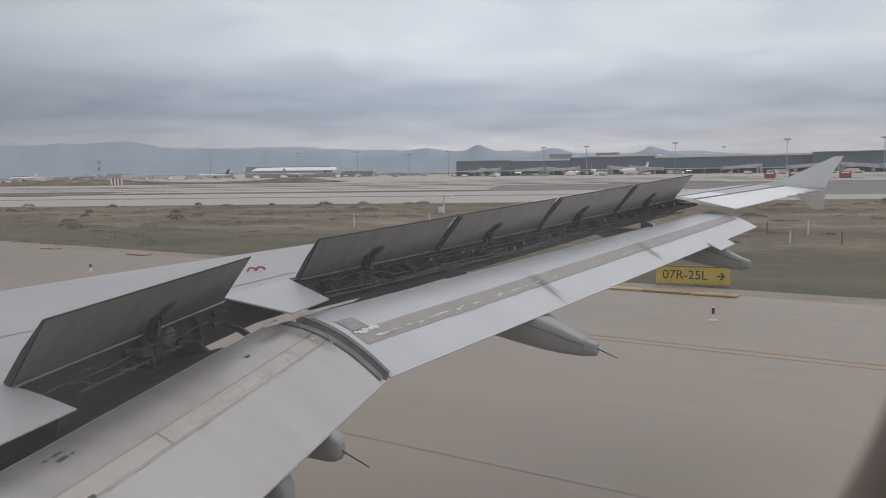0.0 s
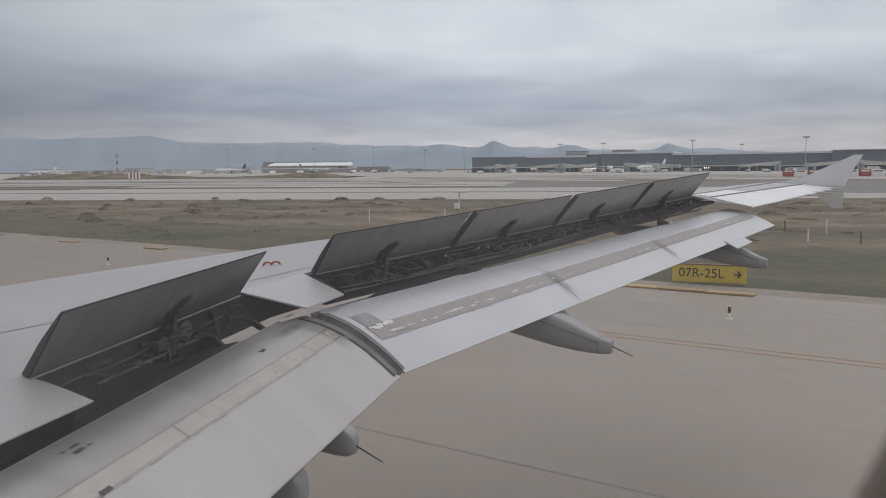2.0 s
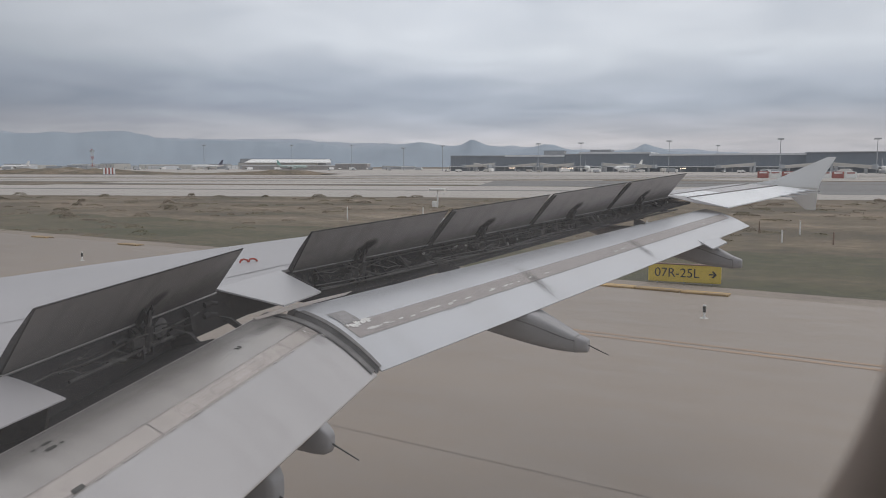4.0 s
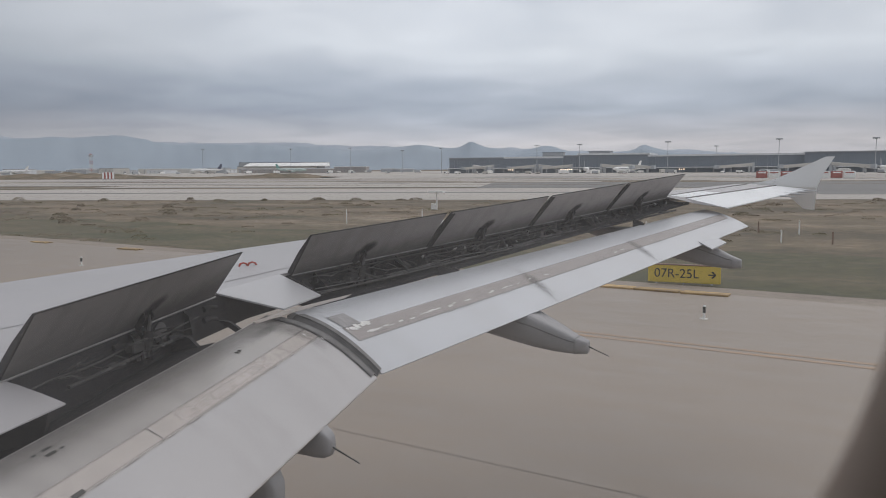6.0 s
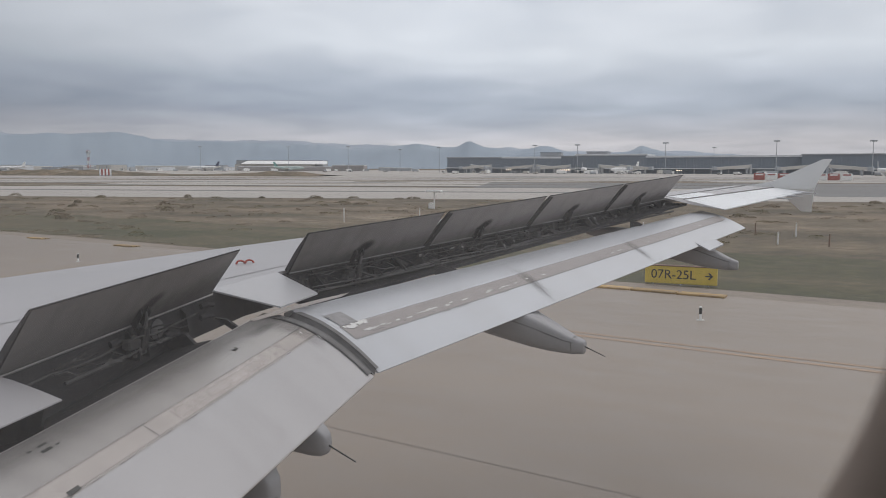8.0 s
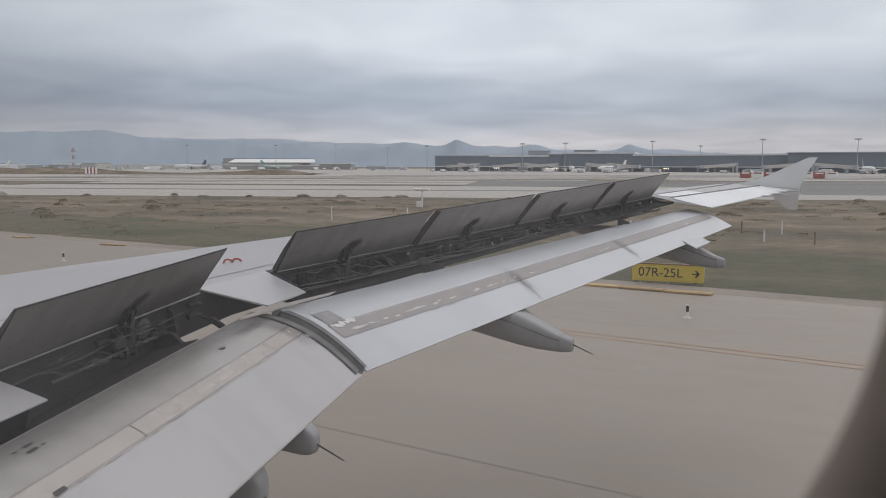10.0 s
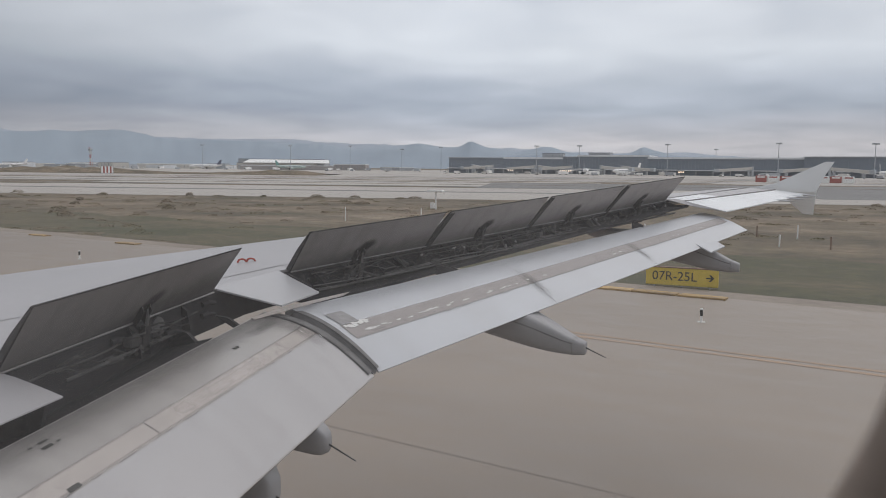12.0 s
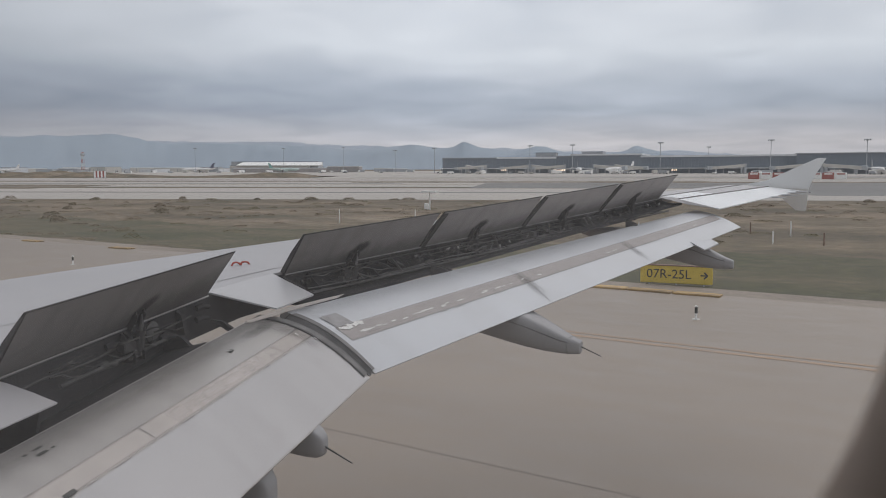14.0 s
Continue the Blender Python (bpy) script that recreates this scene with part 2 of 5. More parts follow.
RAIL = mat("worn_rail_metal", (0.33, 0.32, 0.315), (0.2, 0.193, 0.19), 2, 0.5, 0.1, stain=((0.08, 0.076, 0.075), 3.5, 0.45))
# dark roof colour with the distance haze painted in
FARDARK = mat("haze_tinted_dark_roof", (0.205, 0.23, 0.258), (0.235, 0.258, 0.285), 0.03, 0.7)


def film(name, colour, amount, scale, fade_u=0.1, fade_v=0.2, rough=0.7, low=0.3, high=0.62, front=False):
    """A thin film of dirt, worn paint or painted shade whose edge breaks up and thins out over the fabric below; the
    mesh carries a UV map.
    """
    m = bpy.data.materials.new(name)
    m.use_nodes = True
    n, l = m.node_tree.nodes, m.node_tree.links
    b, out = n["Principled BSDF"], n["Material Output"]
    b.inputs["Roughness"].default_value = rough
    tc, uv = n.new("ShaderNodeTexCoord"), n.new("ShaderNodeSeparateXYZ")
    l.new(tc.outputs["UV"], uv.inputs[0])

    def calc(op, p, q=None):
        k = n.new("ShaderNodeMath")
        k.operation = op
        for i, v in enumerate((p, q)):
            if isinstance(v, (int, float)):
                k.inputs[i].default_value = v
            elif v is not None:
                l.new(v, k.inputs[i])
        return k.outputs[0]

    def noise_of(s, d):
        t = n.new("ShaderNodeTexNoise")
        t.inputs["Scale"].default_value, t.inputs["Detail"].default_value, t.inputs["Roughness"].default_value = s, d, 0.62
        l.new(tc.outputs["Object"], t.inputs["Vector"])
        return t.outputs[0]

    def ramp(v, a, c, d0=0.0, d1=1.0):
        t = n.new("ShaderNodeMapRange")
        t.interpolation_type = "SMOOTHSTEP"
        l.new(v, t.inputs[0])
        for i, q in enumerate((a, c, d0, d1)):
            t.inputs[i + 1].default_value = q
        return t.outputs[0]

    edge = calc("MULTIPLY", ramp(calc("MINIMUM", uv.outputs[0], calc("SUBTRACT", 1.0, uv.outputs[0])), 0.0, fade_u),
                ramp(calc("SUBTRACT", 1.0, uv.outputs[1]) if front else calc("MINIMUM", uv.outputs[1], calc("SUBTRACT", 1.0, uv.outputs[1])), 0.0, fade_v))
    grain = ramp(calc("ADD", calc("MULTIPLY", noise_of(scale, 6.0), 0.6), calc("MULTIPLY", noise_of(scale * 7, 4.0), 0.4)), low, high)
    tone = n.new("ShaderNodeMix")
    tone.data_type = "RGBA"
    l.new(noise_of(scale * 2.3, 5.0), tone.inputs[0])
    tone.inputs[6].default_value = (*[c * 0.8 for c in colour], 1)
    tone.inputs[7].default_value = (*[min(c * 1.2, 1) for c in colour], 1)
    l.new(tone.outputs[2], b.inputs["Base Color"])
    clear, mix = n.new("ShaderNodeBsdfTransparent"), n.new("ShaderNodeMixShader")
    l.new(calc("MULTIPLY", calc("MULTIPLY", edge, grain), amount), mix.inputs[0])
    l.new(clear.outputs[0], mix.inputs[1])
    l.new(b.outputs[0], mix.inputs[2])
    l.new(mix.outputs[0], out.inputs["Surface"])
    return m


def sooted_shaded(name, c1, c2, soot, reach, hinge_dark, tip_gain):
    """Painted underside; soot blown round the jack at the mesh's own origin (x along the hinge, y along the chord,
    metres), darker up from the hinge;
    weaker light at the wing root is put into the colour, which brightens by the last argument towards the tip."""
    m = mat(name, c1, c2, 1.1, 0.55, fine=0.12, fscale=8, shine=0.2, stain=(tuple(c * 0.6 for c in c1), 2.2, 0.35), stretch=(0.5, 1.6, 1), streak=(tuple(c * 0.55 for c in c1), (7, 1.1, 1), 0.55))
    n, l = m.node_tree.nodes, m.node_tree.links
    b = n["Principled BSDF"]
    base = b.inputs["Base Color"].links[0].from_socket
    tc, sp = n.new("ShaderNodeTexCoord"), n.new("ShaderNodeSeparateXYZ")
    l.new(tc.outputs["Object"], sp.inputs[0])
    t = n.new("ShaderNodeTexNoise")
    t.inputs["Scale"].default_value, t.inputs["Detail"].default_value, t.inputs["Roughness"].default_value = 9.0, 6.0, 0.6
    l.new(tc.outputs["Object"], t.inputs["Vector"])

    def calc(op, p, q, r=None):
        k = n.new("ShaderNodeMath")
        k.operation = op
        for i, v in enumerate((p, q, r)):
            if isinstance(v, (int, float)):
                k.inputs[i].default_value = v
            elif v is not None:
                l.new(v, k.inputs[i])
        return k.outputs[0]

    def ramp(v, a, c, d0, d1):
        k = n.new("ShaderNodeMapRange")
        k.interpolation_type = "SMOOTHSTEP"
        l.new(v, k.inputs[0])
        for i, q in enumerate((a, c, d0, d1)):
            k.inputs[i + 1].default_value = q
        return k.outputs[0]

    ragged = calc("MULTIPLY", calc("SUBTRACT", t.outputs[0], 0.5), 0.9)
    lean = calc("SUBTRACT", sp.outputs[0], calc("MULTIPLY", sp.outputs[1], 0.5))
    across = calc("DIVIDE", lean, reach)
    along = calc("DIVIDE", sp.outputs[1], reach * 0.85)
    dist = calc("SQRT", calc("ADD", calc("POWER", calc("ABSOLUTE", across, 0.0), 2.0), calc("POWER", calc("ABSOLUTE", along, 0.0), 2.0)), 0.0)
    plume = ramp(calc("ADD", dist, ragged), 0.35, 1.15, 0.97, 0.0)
    low = ramp(calc("ADD", sp.outputs[1], calc("MULTIPLY", ragged, 0.12)), -0.2, 0.1, hinge_dark, 0.0)
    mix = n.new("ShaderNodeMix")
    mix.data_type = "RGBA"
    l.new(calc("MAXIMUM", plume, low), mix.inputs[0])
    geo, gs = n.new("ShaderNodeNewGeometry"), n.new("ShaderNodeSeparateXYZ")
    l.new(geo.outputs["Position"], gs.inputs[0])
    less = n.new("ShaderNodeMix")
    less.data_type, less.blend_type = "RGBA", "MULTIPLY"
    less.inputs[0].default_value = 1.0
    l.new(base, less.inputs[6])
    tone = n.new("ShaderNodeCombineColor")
    # inboard darkening painted in: weaker light near the fuselage, lifting towards the tip
    span_tint = ramp(calc("ADD", gs.outputs[1], ragged), 3.4, 9.5, 1.0, tip_gain)
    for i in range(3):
        l.new(span_tint, tone.inputs[i])
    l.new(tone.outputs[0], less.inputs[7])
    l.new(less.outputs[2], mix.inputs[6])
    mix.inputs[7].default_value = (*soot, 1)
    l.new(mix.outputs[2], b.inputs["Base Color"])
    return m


UNDERSIDE = sooted_shaded("sooted_shaded_underside", (0.205, 0.193, 0.188), (0.166, 0.157, 0.153), (0.04, 0.038, 0.038), 0.125, 0.6, 2.25)
SOOTF = film("soot_film", (0.13, 0.125, 0.122), 0.42, 4.0, 0.45, 0.45, 0.7, 0.1, 0.75)
# dark front films painted in for the shade where the flaps tuck under
SHADEN = film("front_edge_shade", (0.13, 0.125, 0.12), 0.52, 2.0, 0.03, 1.0, 0.7, -0.2, 0.5, True)
SHADET = film("thin_front_shade", (0.2, 0.194, 0.19), 0.22, 2.0, 0.03, 1.0, 0.7, -0.2, 0.5, True)
SOOTL = film("light_soot_film", (0.17, 0.162, 0.158), 0.5, 4.0, 0.45, 0.45, 0.7, 0.1, 0.75)
BAREF = film("worn_metal_film", (0.50, 0.45, 0.418), 0.82, 1.6, 0.004, 0.2, 0.42, 0.1, 0.5)
PALEF = film("polished_metal_film", (0.64, 0.58, 0.545), 0.5, 2.0, 0.3, 0.4, 0.38, 0.1, 0.6)
STRIPF = film("worn_brown_film", (0.335, 0.305, 0.293), 0.9, 3.0, 0.004, 0.14, 0.5, 0.15, 0.42)
GROOVE = mat("seal_groove_rubber", (0.07, 0.068, 0.068), (0.11, 0.106, 0.105), 5, 0.7, fine=0.2, stain=((0.16, 0.155, 0.15), 5, 0.3))
SEALG = mat("worn_grey_seal", (0.19, 0.184, 0.182), (0.13, 0.126, 0.124), 7, 0.7, fine=0.2, stain=((0.075, 0.072, 0.071), 6, 0.4), shine=0.3)
PATCH = mat("grey_repair_patch", (0.33, 0.32, 0.32), (0.26, 0.25, 0.248), 9, 0.6, fine=0.15, stain=((0.15, 0.144, 0.142), 7, 0.35))
# lighter copy of the wing grey, painting in the sky light on the tilted panel
PANEL = mat("fixed_panel_lit_paint", (0.47, 0.463, 0.472), (0.43, 0.423, 0.431), 0.7, 0.42, fine=0.05, fscale=10, stain=((0.36, 0.35, 0.352), 1.8, 0.16))
PALE = mat("bright_white_panel", (0.74, 0.755, 0.765), (0.69, 0.70, 0.71), 0.8, 0.42, fine=0.04, stain=((0.58, 0.585, 0.59), 1.6, 0.2))
RIMM = mat("chipped_rim", (0.72, 0.71, 0.69), (0.6, 0.585, 0.56), 9, 0.5)
LAMP = mat("warm_apron_lamp", (1.0, 0.75, 0.55), None, 1, 0.5, emit=2.0)


# ------------------------------------------------------------ mesh helpers
def part(name, geo, material, parent=None, label="", smooth=False):
    """Links geo, a bmesh or (verts, faces), as one mesh object under parent."""
    me = bpy.data.meshes.new(name)
    if isinstance(geo, tuple):
        me.from_pydata([tuple(v) for v in geo[0]], [], [tuple(f) for f in geo[1]])
        b = bmesh.new()
        b.from_mesh(me)
        bmesh.ops.recalc_face_normals(b, faces=b.faces)
        b.to_mesh(me)
        b.free()
    else:
        bmesh.ops.recalc_face_normals(geo, faces=geo.faces)
        geo.to_mesh(me)
        geo.free()
    if smooth:
        for p in me.polygons:
            p.use_smooth = True
        me.set_sharp_from_angle(angle=radians(35))
    me.materials.append(material)
    ob = new(name, me)
    if parent:
        ob.parent = parent
    if label:
        ob["label"] = label
    return ob


def thing(name, label, category, at=(0, 0, 0), turn=0.0, group="", kind=""):
    ob = new(name)
    ob.empty_display_size = 0.3
    ob.matrix_basis = pose(*at, 0, 0, turn)
    return tagged(ob, label, category, group, kind)


def join(*geos):
    vs, fs = [], []
    for v, f in geos:
        o = len(vs)
        vs += list(v)
        fs += [tuple(i + o for i in q) for q in f]
    return vs, fs


def loft(secs, closed=True, caps=True):
    n, vs, fs = len(secs[0]), [p for s in secs for p in s], []
    for i in range(len(secs) - 1):
        for j in range(n if closed else n - 1):
            a, b = i * n + j, i * n + (j + 1) % n
            fs.append((a, b, b + n, a + n))
    if caps and closed:
        fs += [tuple(range(n)), tuple(range((len(secs) - 1) * n, len(secs) * n))]
    return vs, fs


def box(x0, x1, y0, y1, z0, z1):
    v = [(x, y, z) for z in (z0, z1) for x, y in ((x0, y0), (x1, y0), (x1, y1), (x0, y1))]
    return v, [(0, 1, 2, 3), (4, 5, 6, 7), (0, 1, 5, 4), (1, 2, 6, 5), (2, 3, 7, 6), (3, 0, 4, 7)]


def bevel_box(x0, x1, y0, y1, z0, z1, r=0.01):
    b = bmesh.new()
    vs, fs = box(x0, x1, y0, y1, z0, z1)
    bv = [b.verts.new(v) for v in vs]
    for f in fs:
        b.faces.new([bv[i] for i in f])
    bmesh.ops.bevel(b, geom=b.edges[:], offset=r, segments=1, affect="EDGES")
    return b


def tube(pts, r, n=6):
    """A round bar along pts; r is one radius or one for each point."""
    pts = [Vector(p) for p in pts]
    rs = r if isinstance(r, (list, tuple)) else [r] * len(pts)
    secs = []
    for i, p in enumerate(pts):
        d = (pts[min(i + 1, len(pts) - 1)] - pts[max(i - 1, 0)]).normalized()
        u = d.cross(Vector((0, 0, 1)) if abs(d.z) < 0.9 else Vector((1, 0, 0))).normalized()
        w = d.cross(u)
        secs.append([tuple(p + (u * math.cos(a) + w * math.sin(a)) * rs[i]) for a in (2 * math.pi * k / n for k in range(n))])
    return loft(secs)


def plate(quad, t, normal):
    """A slab whose outer face is the polygon quad, t thick against normal."""
    n = Vector(normal).normalized()
    top = [Vector(p) for p in quad]
    low = [p - n * t for p in top]
    k = len(top)
    fs = [tuple(range(k)), tuple(range(k, 2 * k))] + [(i, (i + 1) % k, (i + 1) % k + k, i + k) for i in range(k)]
    return [tuple(p) for p in top + low], fs


def lerp(a, b, t):
    return a + (b - a) * t


def words(text, size, material, parent, m, depth=0.004):
    cu = bpy.data.curves.new("lettering", "FONT")
    cu.body, cu.size, cu.extrude, cu.align_x, cu.align_y = text, size, depth, "CENTER", "CENTER"
    tmp = bpy.data.objects.new("lettering", cu)
    scene.collection.objects.link(tmp)
    me = bpy.data.meshes.new_from_object(tmp.evaluated_get(bpy.context.evaluated_depsgraph_get()))
    bpy.data.objects.remove(tmp)
    bpy.data.curves.remove(cu)
    me.materials.append(material)
    ob = new("lettering", me)
    ob.parent = parent
    ob.matrix_basis = m
    return ob


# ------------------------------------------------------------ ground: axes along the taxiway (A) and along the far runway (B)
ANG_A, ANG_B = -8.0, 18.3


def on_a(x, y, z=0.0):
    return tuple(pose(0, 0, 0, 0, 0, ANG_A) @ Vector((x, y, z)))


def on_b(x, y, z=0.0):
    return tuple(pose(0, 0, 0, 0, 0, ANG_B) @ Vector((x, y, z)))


def strip(name, frame_fn, x0, x1, y0, y1, z, material, label, category, nx=24, wav=0.0, seed=0, kind="structure"):
    """A paved or grown strip of ground with a wandering edge and a thickness down into the ground."""
    rnd = random.Random(seed)
    vs, fs = [], []
    ny = 2
    for i in range(nx + 1):
        x = lerp(x0, x1, i / nx)
        a = y0 + wav * noise.noise((x * 0.13, seed, 0.0)) + wav * 0.4 * noise.noise((x * 0.7, seed, 3.0))
        b = y1 + wav * noise.noise((x * 0.11, seed + 9, 0.0)) + wav * 0.4 * noise.noise((x * 0.6, seed + 9, 3.0))
        vs += [frame_fn(x, a, z), frame_fn(x, b, z), frame_fn(x, b, z - 0.3), frame_fn(x, a, z - 0.3)]
    for i in range(nx):
        o = i * 4
        fs += [(o, o + 4, o + 5, o + 1), (o + 1, o + 5, o + 6, o + 2), (o + 3, o + 7, o + 4, o)]
    return tagged(part(name, (vs, fs), material), label, category, kind=kind)


# the one sheet of ground, out to the horizon
gv, gf = [], []
rings = [0, 40, 90, 150, 260, 450, 800, 1500, 2700, 4700]
NSEG = 96
for r in rings[1:]:
    for k in range(NSEG):
        a = 2 * math.pi * k / NSEG
        gv.append((r * math.cos(a), r * math.sin(a), 0.0))
gv.append((0, 0, 0))
c0 = len(gv) - 1
for i in range(len(rings) - 2):
    for k in range(NSEG):
        a, b = i * NSEG + k, i * NSEG + (k + 1) % NSEG
        gf.append((a, b, b + NSEG, a + NSEG))
gf += [(c0, k, (k + 1) % NSEG) for k in range(NSEG)]
tagged(part("ground", (gv, gf), GRASS), "dry brown airfield grass and bare soil", "ground", kind="structure")

strip("taxiway", on_a, -260, 220, -70, 30.0, 0.03, CONC, "wide pale beige concrete taxiway", "pavement", 60, 0.25, 3)
strip("soil_shoulder", on_a, -260, 220, 29.6, 31.6, 0.02, DIRT, "bare dusty soil along the taxiway edge", "soil", 200, 0.7, 5)
strip("green_verge", on_a, -260, 220, 31.2, 46.0, 0.012, GREEN, "band of greener grass beside the taxiway", "grass", 260, 4.5, 7)
strip("near_runway", on_b, -900, 700, 119.5, 152, 0.03, CONCB, "long pale concrete strip across the airfield", "runway", 120, 0.5, 11)
strip("runway_edge_band", on_b, -900, 700, 152, 158, 0.028, ASPH, "thin dark asphalt band between concrete strips", "runway", 60, 0.6, 12)
strip("middle_runway", on_b, -900, 700, 158, 188, 0.03, CONCB, "pale concrete strip across the airfield", "runway", 60, 0.4, 13)
strip("asphalt_runway", on_b, -15, 700, 190, 262, 0.034, ASPH, "dark grey asphalt runway", "runway", 60, 0.5, 14)
strip("asphalt_taxiway", on_b, -700, -125, 192, 230, 0.034, ASPH, "dark asphalt taxiway across the airfield", "taxiway", 40, 0.8, 17)
strip("far_runway", on_b, -1000, 700, 205, 330, 0.02, CONCB, "distant pale concrete runway strip", "runway", 60, 1.0, 15)
strip("taxi_lane", on_b, -1200, 800, 330, 474, 0.016, CONCB, "wide pale concrete lanes before the apron", "taxiway", 60, 1.0, 18)
strip("asphalt_runway", on_b, 46, 700, 140, 190, 0.038, ASPH, "dark grey asphalt runway", "runway", 60, 0.5, 19)
for x0, x1, y0, y1, sd in ((-900, 60, 200, 203, 41), (-160, 500, 226, 229, 42), (-900, -40, 246, 252, 43), (-60, 140, 262, 270, 44), (-700, 500, 318, 326, 45), (-180, 300, 352, 362, 46), (-90, 420, 392, 410, 47), (-600, -280, 300, 312, 48), (-30, 260, 436, 452, 49)):
    strip("dark_lane_edge", on_b, x0, x1, y0, y1, 0.042, ASPH if sd % 2 else GRASS, "thin dark shoulder between paved lanes", "shoulder", 60, 1.2, sd)
strip("far_apron", on_b, -1500, 900, 470, 1500, 0.03, CONCB, "distant pale concrete apron", "apron", 60, 6.0, 16)


# ------------------------------------------------------------ hills
def hills(name, dist, peaks, base, slope, material, label, seed, a0=62, a1=-40):
    """A range of hills: peaks are (bearing left of straight out in degrees, rise in degrees, spread in degrees)."""
    n, secs = 340, []
    for i in range(n + 1):
        b = lerp(a0, a1, i / n)
        h = base + slope * (b + 3)
        for pb, ph, pw in peaks:
            h += ph * math.exp(-((b - pb) / pw) ** 2)
        h += 0.09 * noise.noise((b * 0.55, seed, 0)) + 0.075 * noise.noise((b * 1.7, seed, 5)) + 0.03 * noise.noise((b * 5.0, seed, 9))
        top = dist * math.tan(radians(max(h, 0.15)))
        d = Vector((-math.sin(radians(b)), math.cos(radians(b)), 0))
        row = []
        for k, (dd, hh) in enumerate(((-340, 0), (-230, 0.3), (-120, 0.68), (0, 1.0), (160, 0.55), (260, 0))):
            w = 30 * noise.noise((b * 0.9, k * 2.0, seed))
            row.append(tuple(d * (dist + dd + w) + Vector((0, 0, top * hh - (3 if hh == 0 else 0)))))
        secs.append(row)
    return tagged(part(name, loft(secs, closed=False), material, smooth=True), label, "hills", kind="structure")


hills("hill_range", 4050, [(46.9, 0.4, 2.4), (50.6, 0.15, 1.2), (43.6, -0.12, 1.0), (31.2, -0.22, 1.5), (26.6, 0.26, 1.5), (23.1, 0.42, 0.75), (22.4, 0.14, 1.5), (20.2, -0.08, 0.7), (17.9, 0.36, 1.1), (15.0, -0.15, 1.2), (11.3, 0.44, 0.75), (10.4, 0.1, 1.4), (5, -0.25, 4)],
      0.78, 0.0225, HILL, "low hills tinted blue-grey for haze", 4)
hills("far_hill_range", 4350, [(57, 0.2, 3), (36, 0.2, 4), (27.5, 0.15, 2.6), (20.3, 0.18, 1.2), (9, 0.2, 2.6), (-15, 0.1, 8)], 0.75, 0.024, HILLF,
      "faint far hills tinted pale for haze", 21)


# ------------------------------------------------------------ the airliner: wing, spoilers, flaps, fairings, window
plane = thing("airliner", "light grey airliner with raised spoilers and lowered flaps", "airliner")


def deck_z(y):
    return 3.556 + 0.0644 * (y - 4.7)


def hinge(y):
    """Front edge of the spoilers: place on the upper skin."""
    if y < 4.66:
        x = -4.06 + 0.165 * (4.66 - y)
    elif y < 5.41:
        x = lerp(-4.06, -4.0, (y - 4.66) / 0.75)
    else:
        x = -4.0 + 0.284 * (y - 5.41)
    rise = 0.15 if y < 12 else lerp(0.15, 0.07, (y - 12) / 3.2)
    return Vector((x, y, deck_z(y) + rise))


def aft(y):
    """Way across the spoilers, from the hinge to the trailing edge, in plan."""
    return Vector((0.987, 0.163, 0)) if y < 4.9 else Vector((0.962, -0.273, 0))


def lead(y):
    return -7.08 + 0.523 * (y - 4.7)


Y_ROOT, Y_TIP = 0.0, 15.2
UPPER = ((0.0, 0.0), (0.12, 0.012), (0.3, 0.016), (0.5, 0.0), (0.68, -0.035), (0.82, -0.085), (0.92, -0.14), (0.98, -0.20), (1.0, -0.26))
LOWER = ((0.985, -0.31), (0.92, -0.37), (0.75, -0.43), (0.45, -0.45), (0.15, -0.37), (0.0, -0.285))


def wing_section(y):
    h = hinge(y)
    c = h.x - lead(y)
    k = c / 3.0
    top = [(h.x - c * f, y, h.z + r * k * 1.0) for f, r in UPPER]
    low = [(h.x - c * f, y, h.z + r * k) for f, r in LOWER]
    return top + low


stations = [Y_ROOT, 1.2, 2.4, 3.6, 4.66, 5.41, 6.6, 8.0, 9.4, 10.8, 12.03, 13.2, 14.3, 14.9, Y_TIP]
part("wing_skin", loft([wing_section(y) for y in stations]), WING, plane, "smooth light grey painted wing", smooth=True)


def on_skin(y, f, lift=0.0):
    """A point of the upper skin: f is the way from the hinge to the leading edge."""
    h = hinge(y)
    c = h.x - lead(y)
    for (f0, r0), (f1, r1) in zip(UPPER, UPPER[1:]):
        if f <= f1:
            r = lerp(r0, r1, (f - f0) / (f1 - f0))
            break
    return Vector((h.x - c * f, y, h.z + r * c / 3.0 + lift))


def seam(f_in, f_out, y0, y1, width, n=12, material=SEAL, name="panel_seam"):
    row = []
    for i in range(n + 1):
        y = lerp(y0, y1, i / n)
        f = lerp(f_in, f_out, i / n)
        p = on_skin(y, f, 0.003)
        row.append([tuple(p + Vector((-width, 0, 0))), tuple(p + Vector((width, 0, 0)))])
    return part(name, loft(row, closed=False), material, plane)


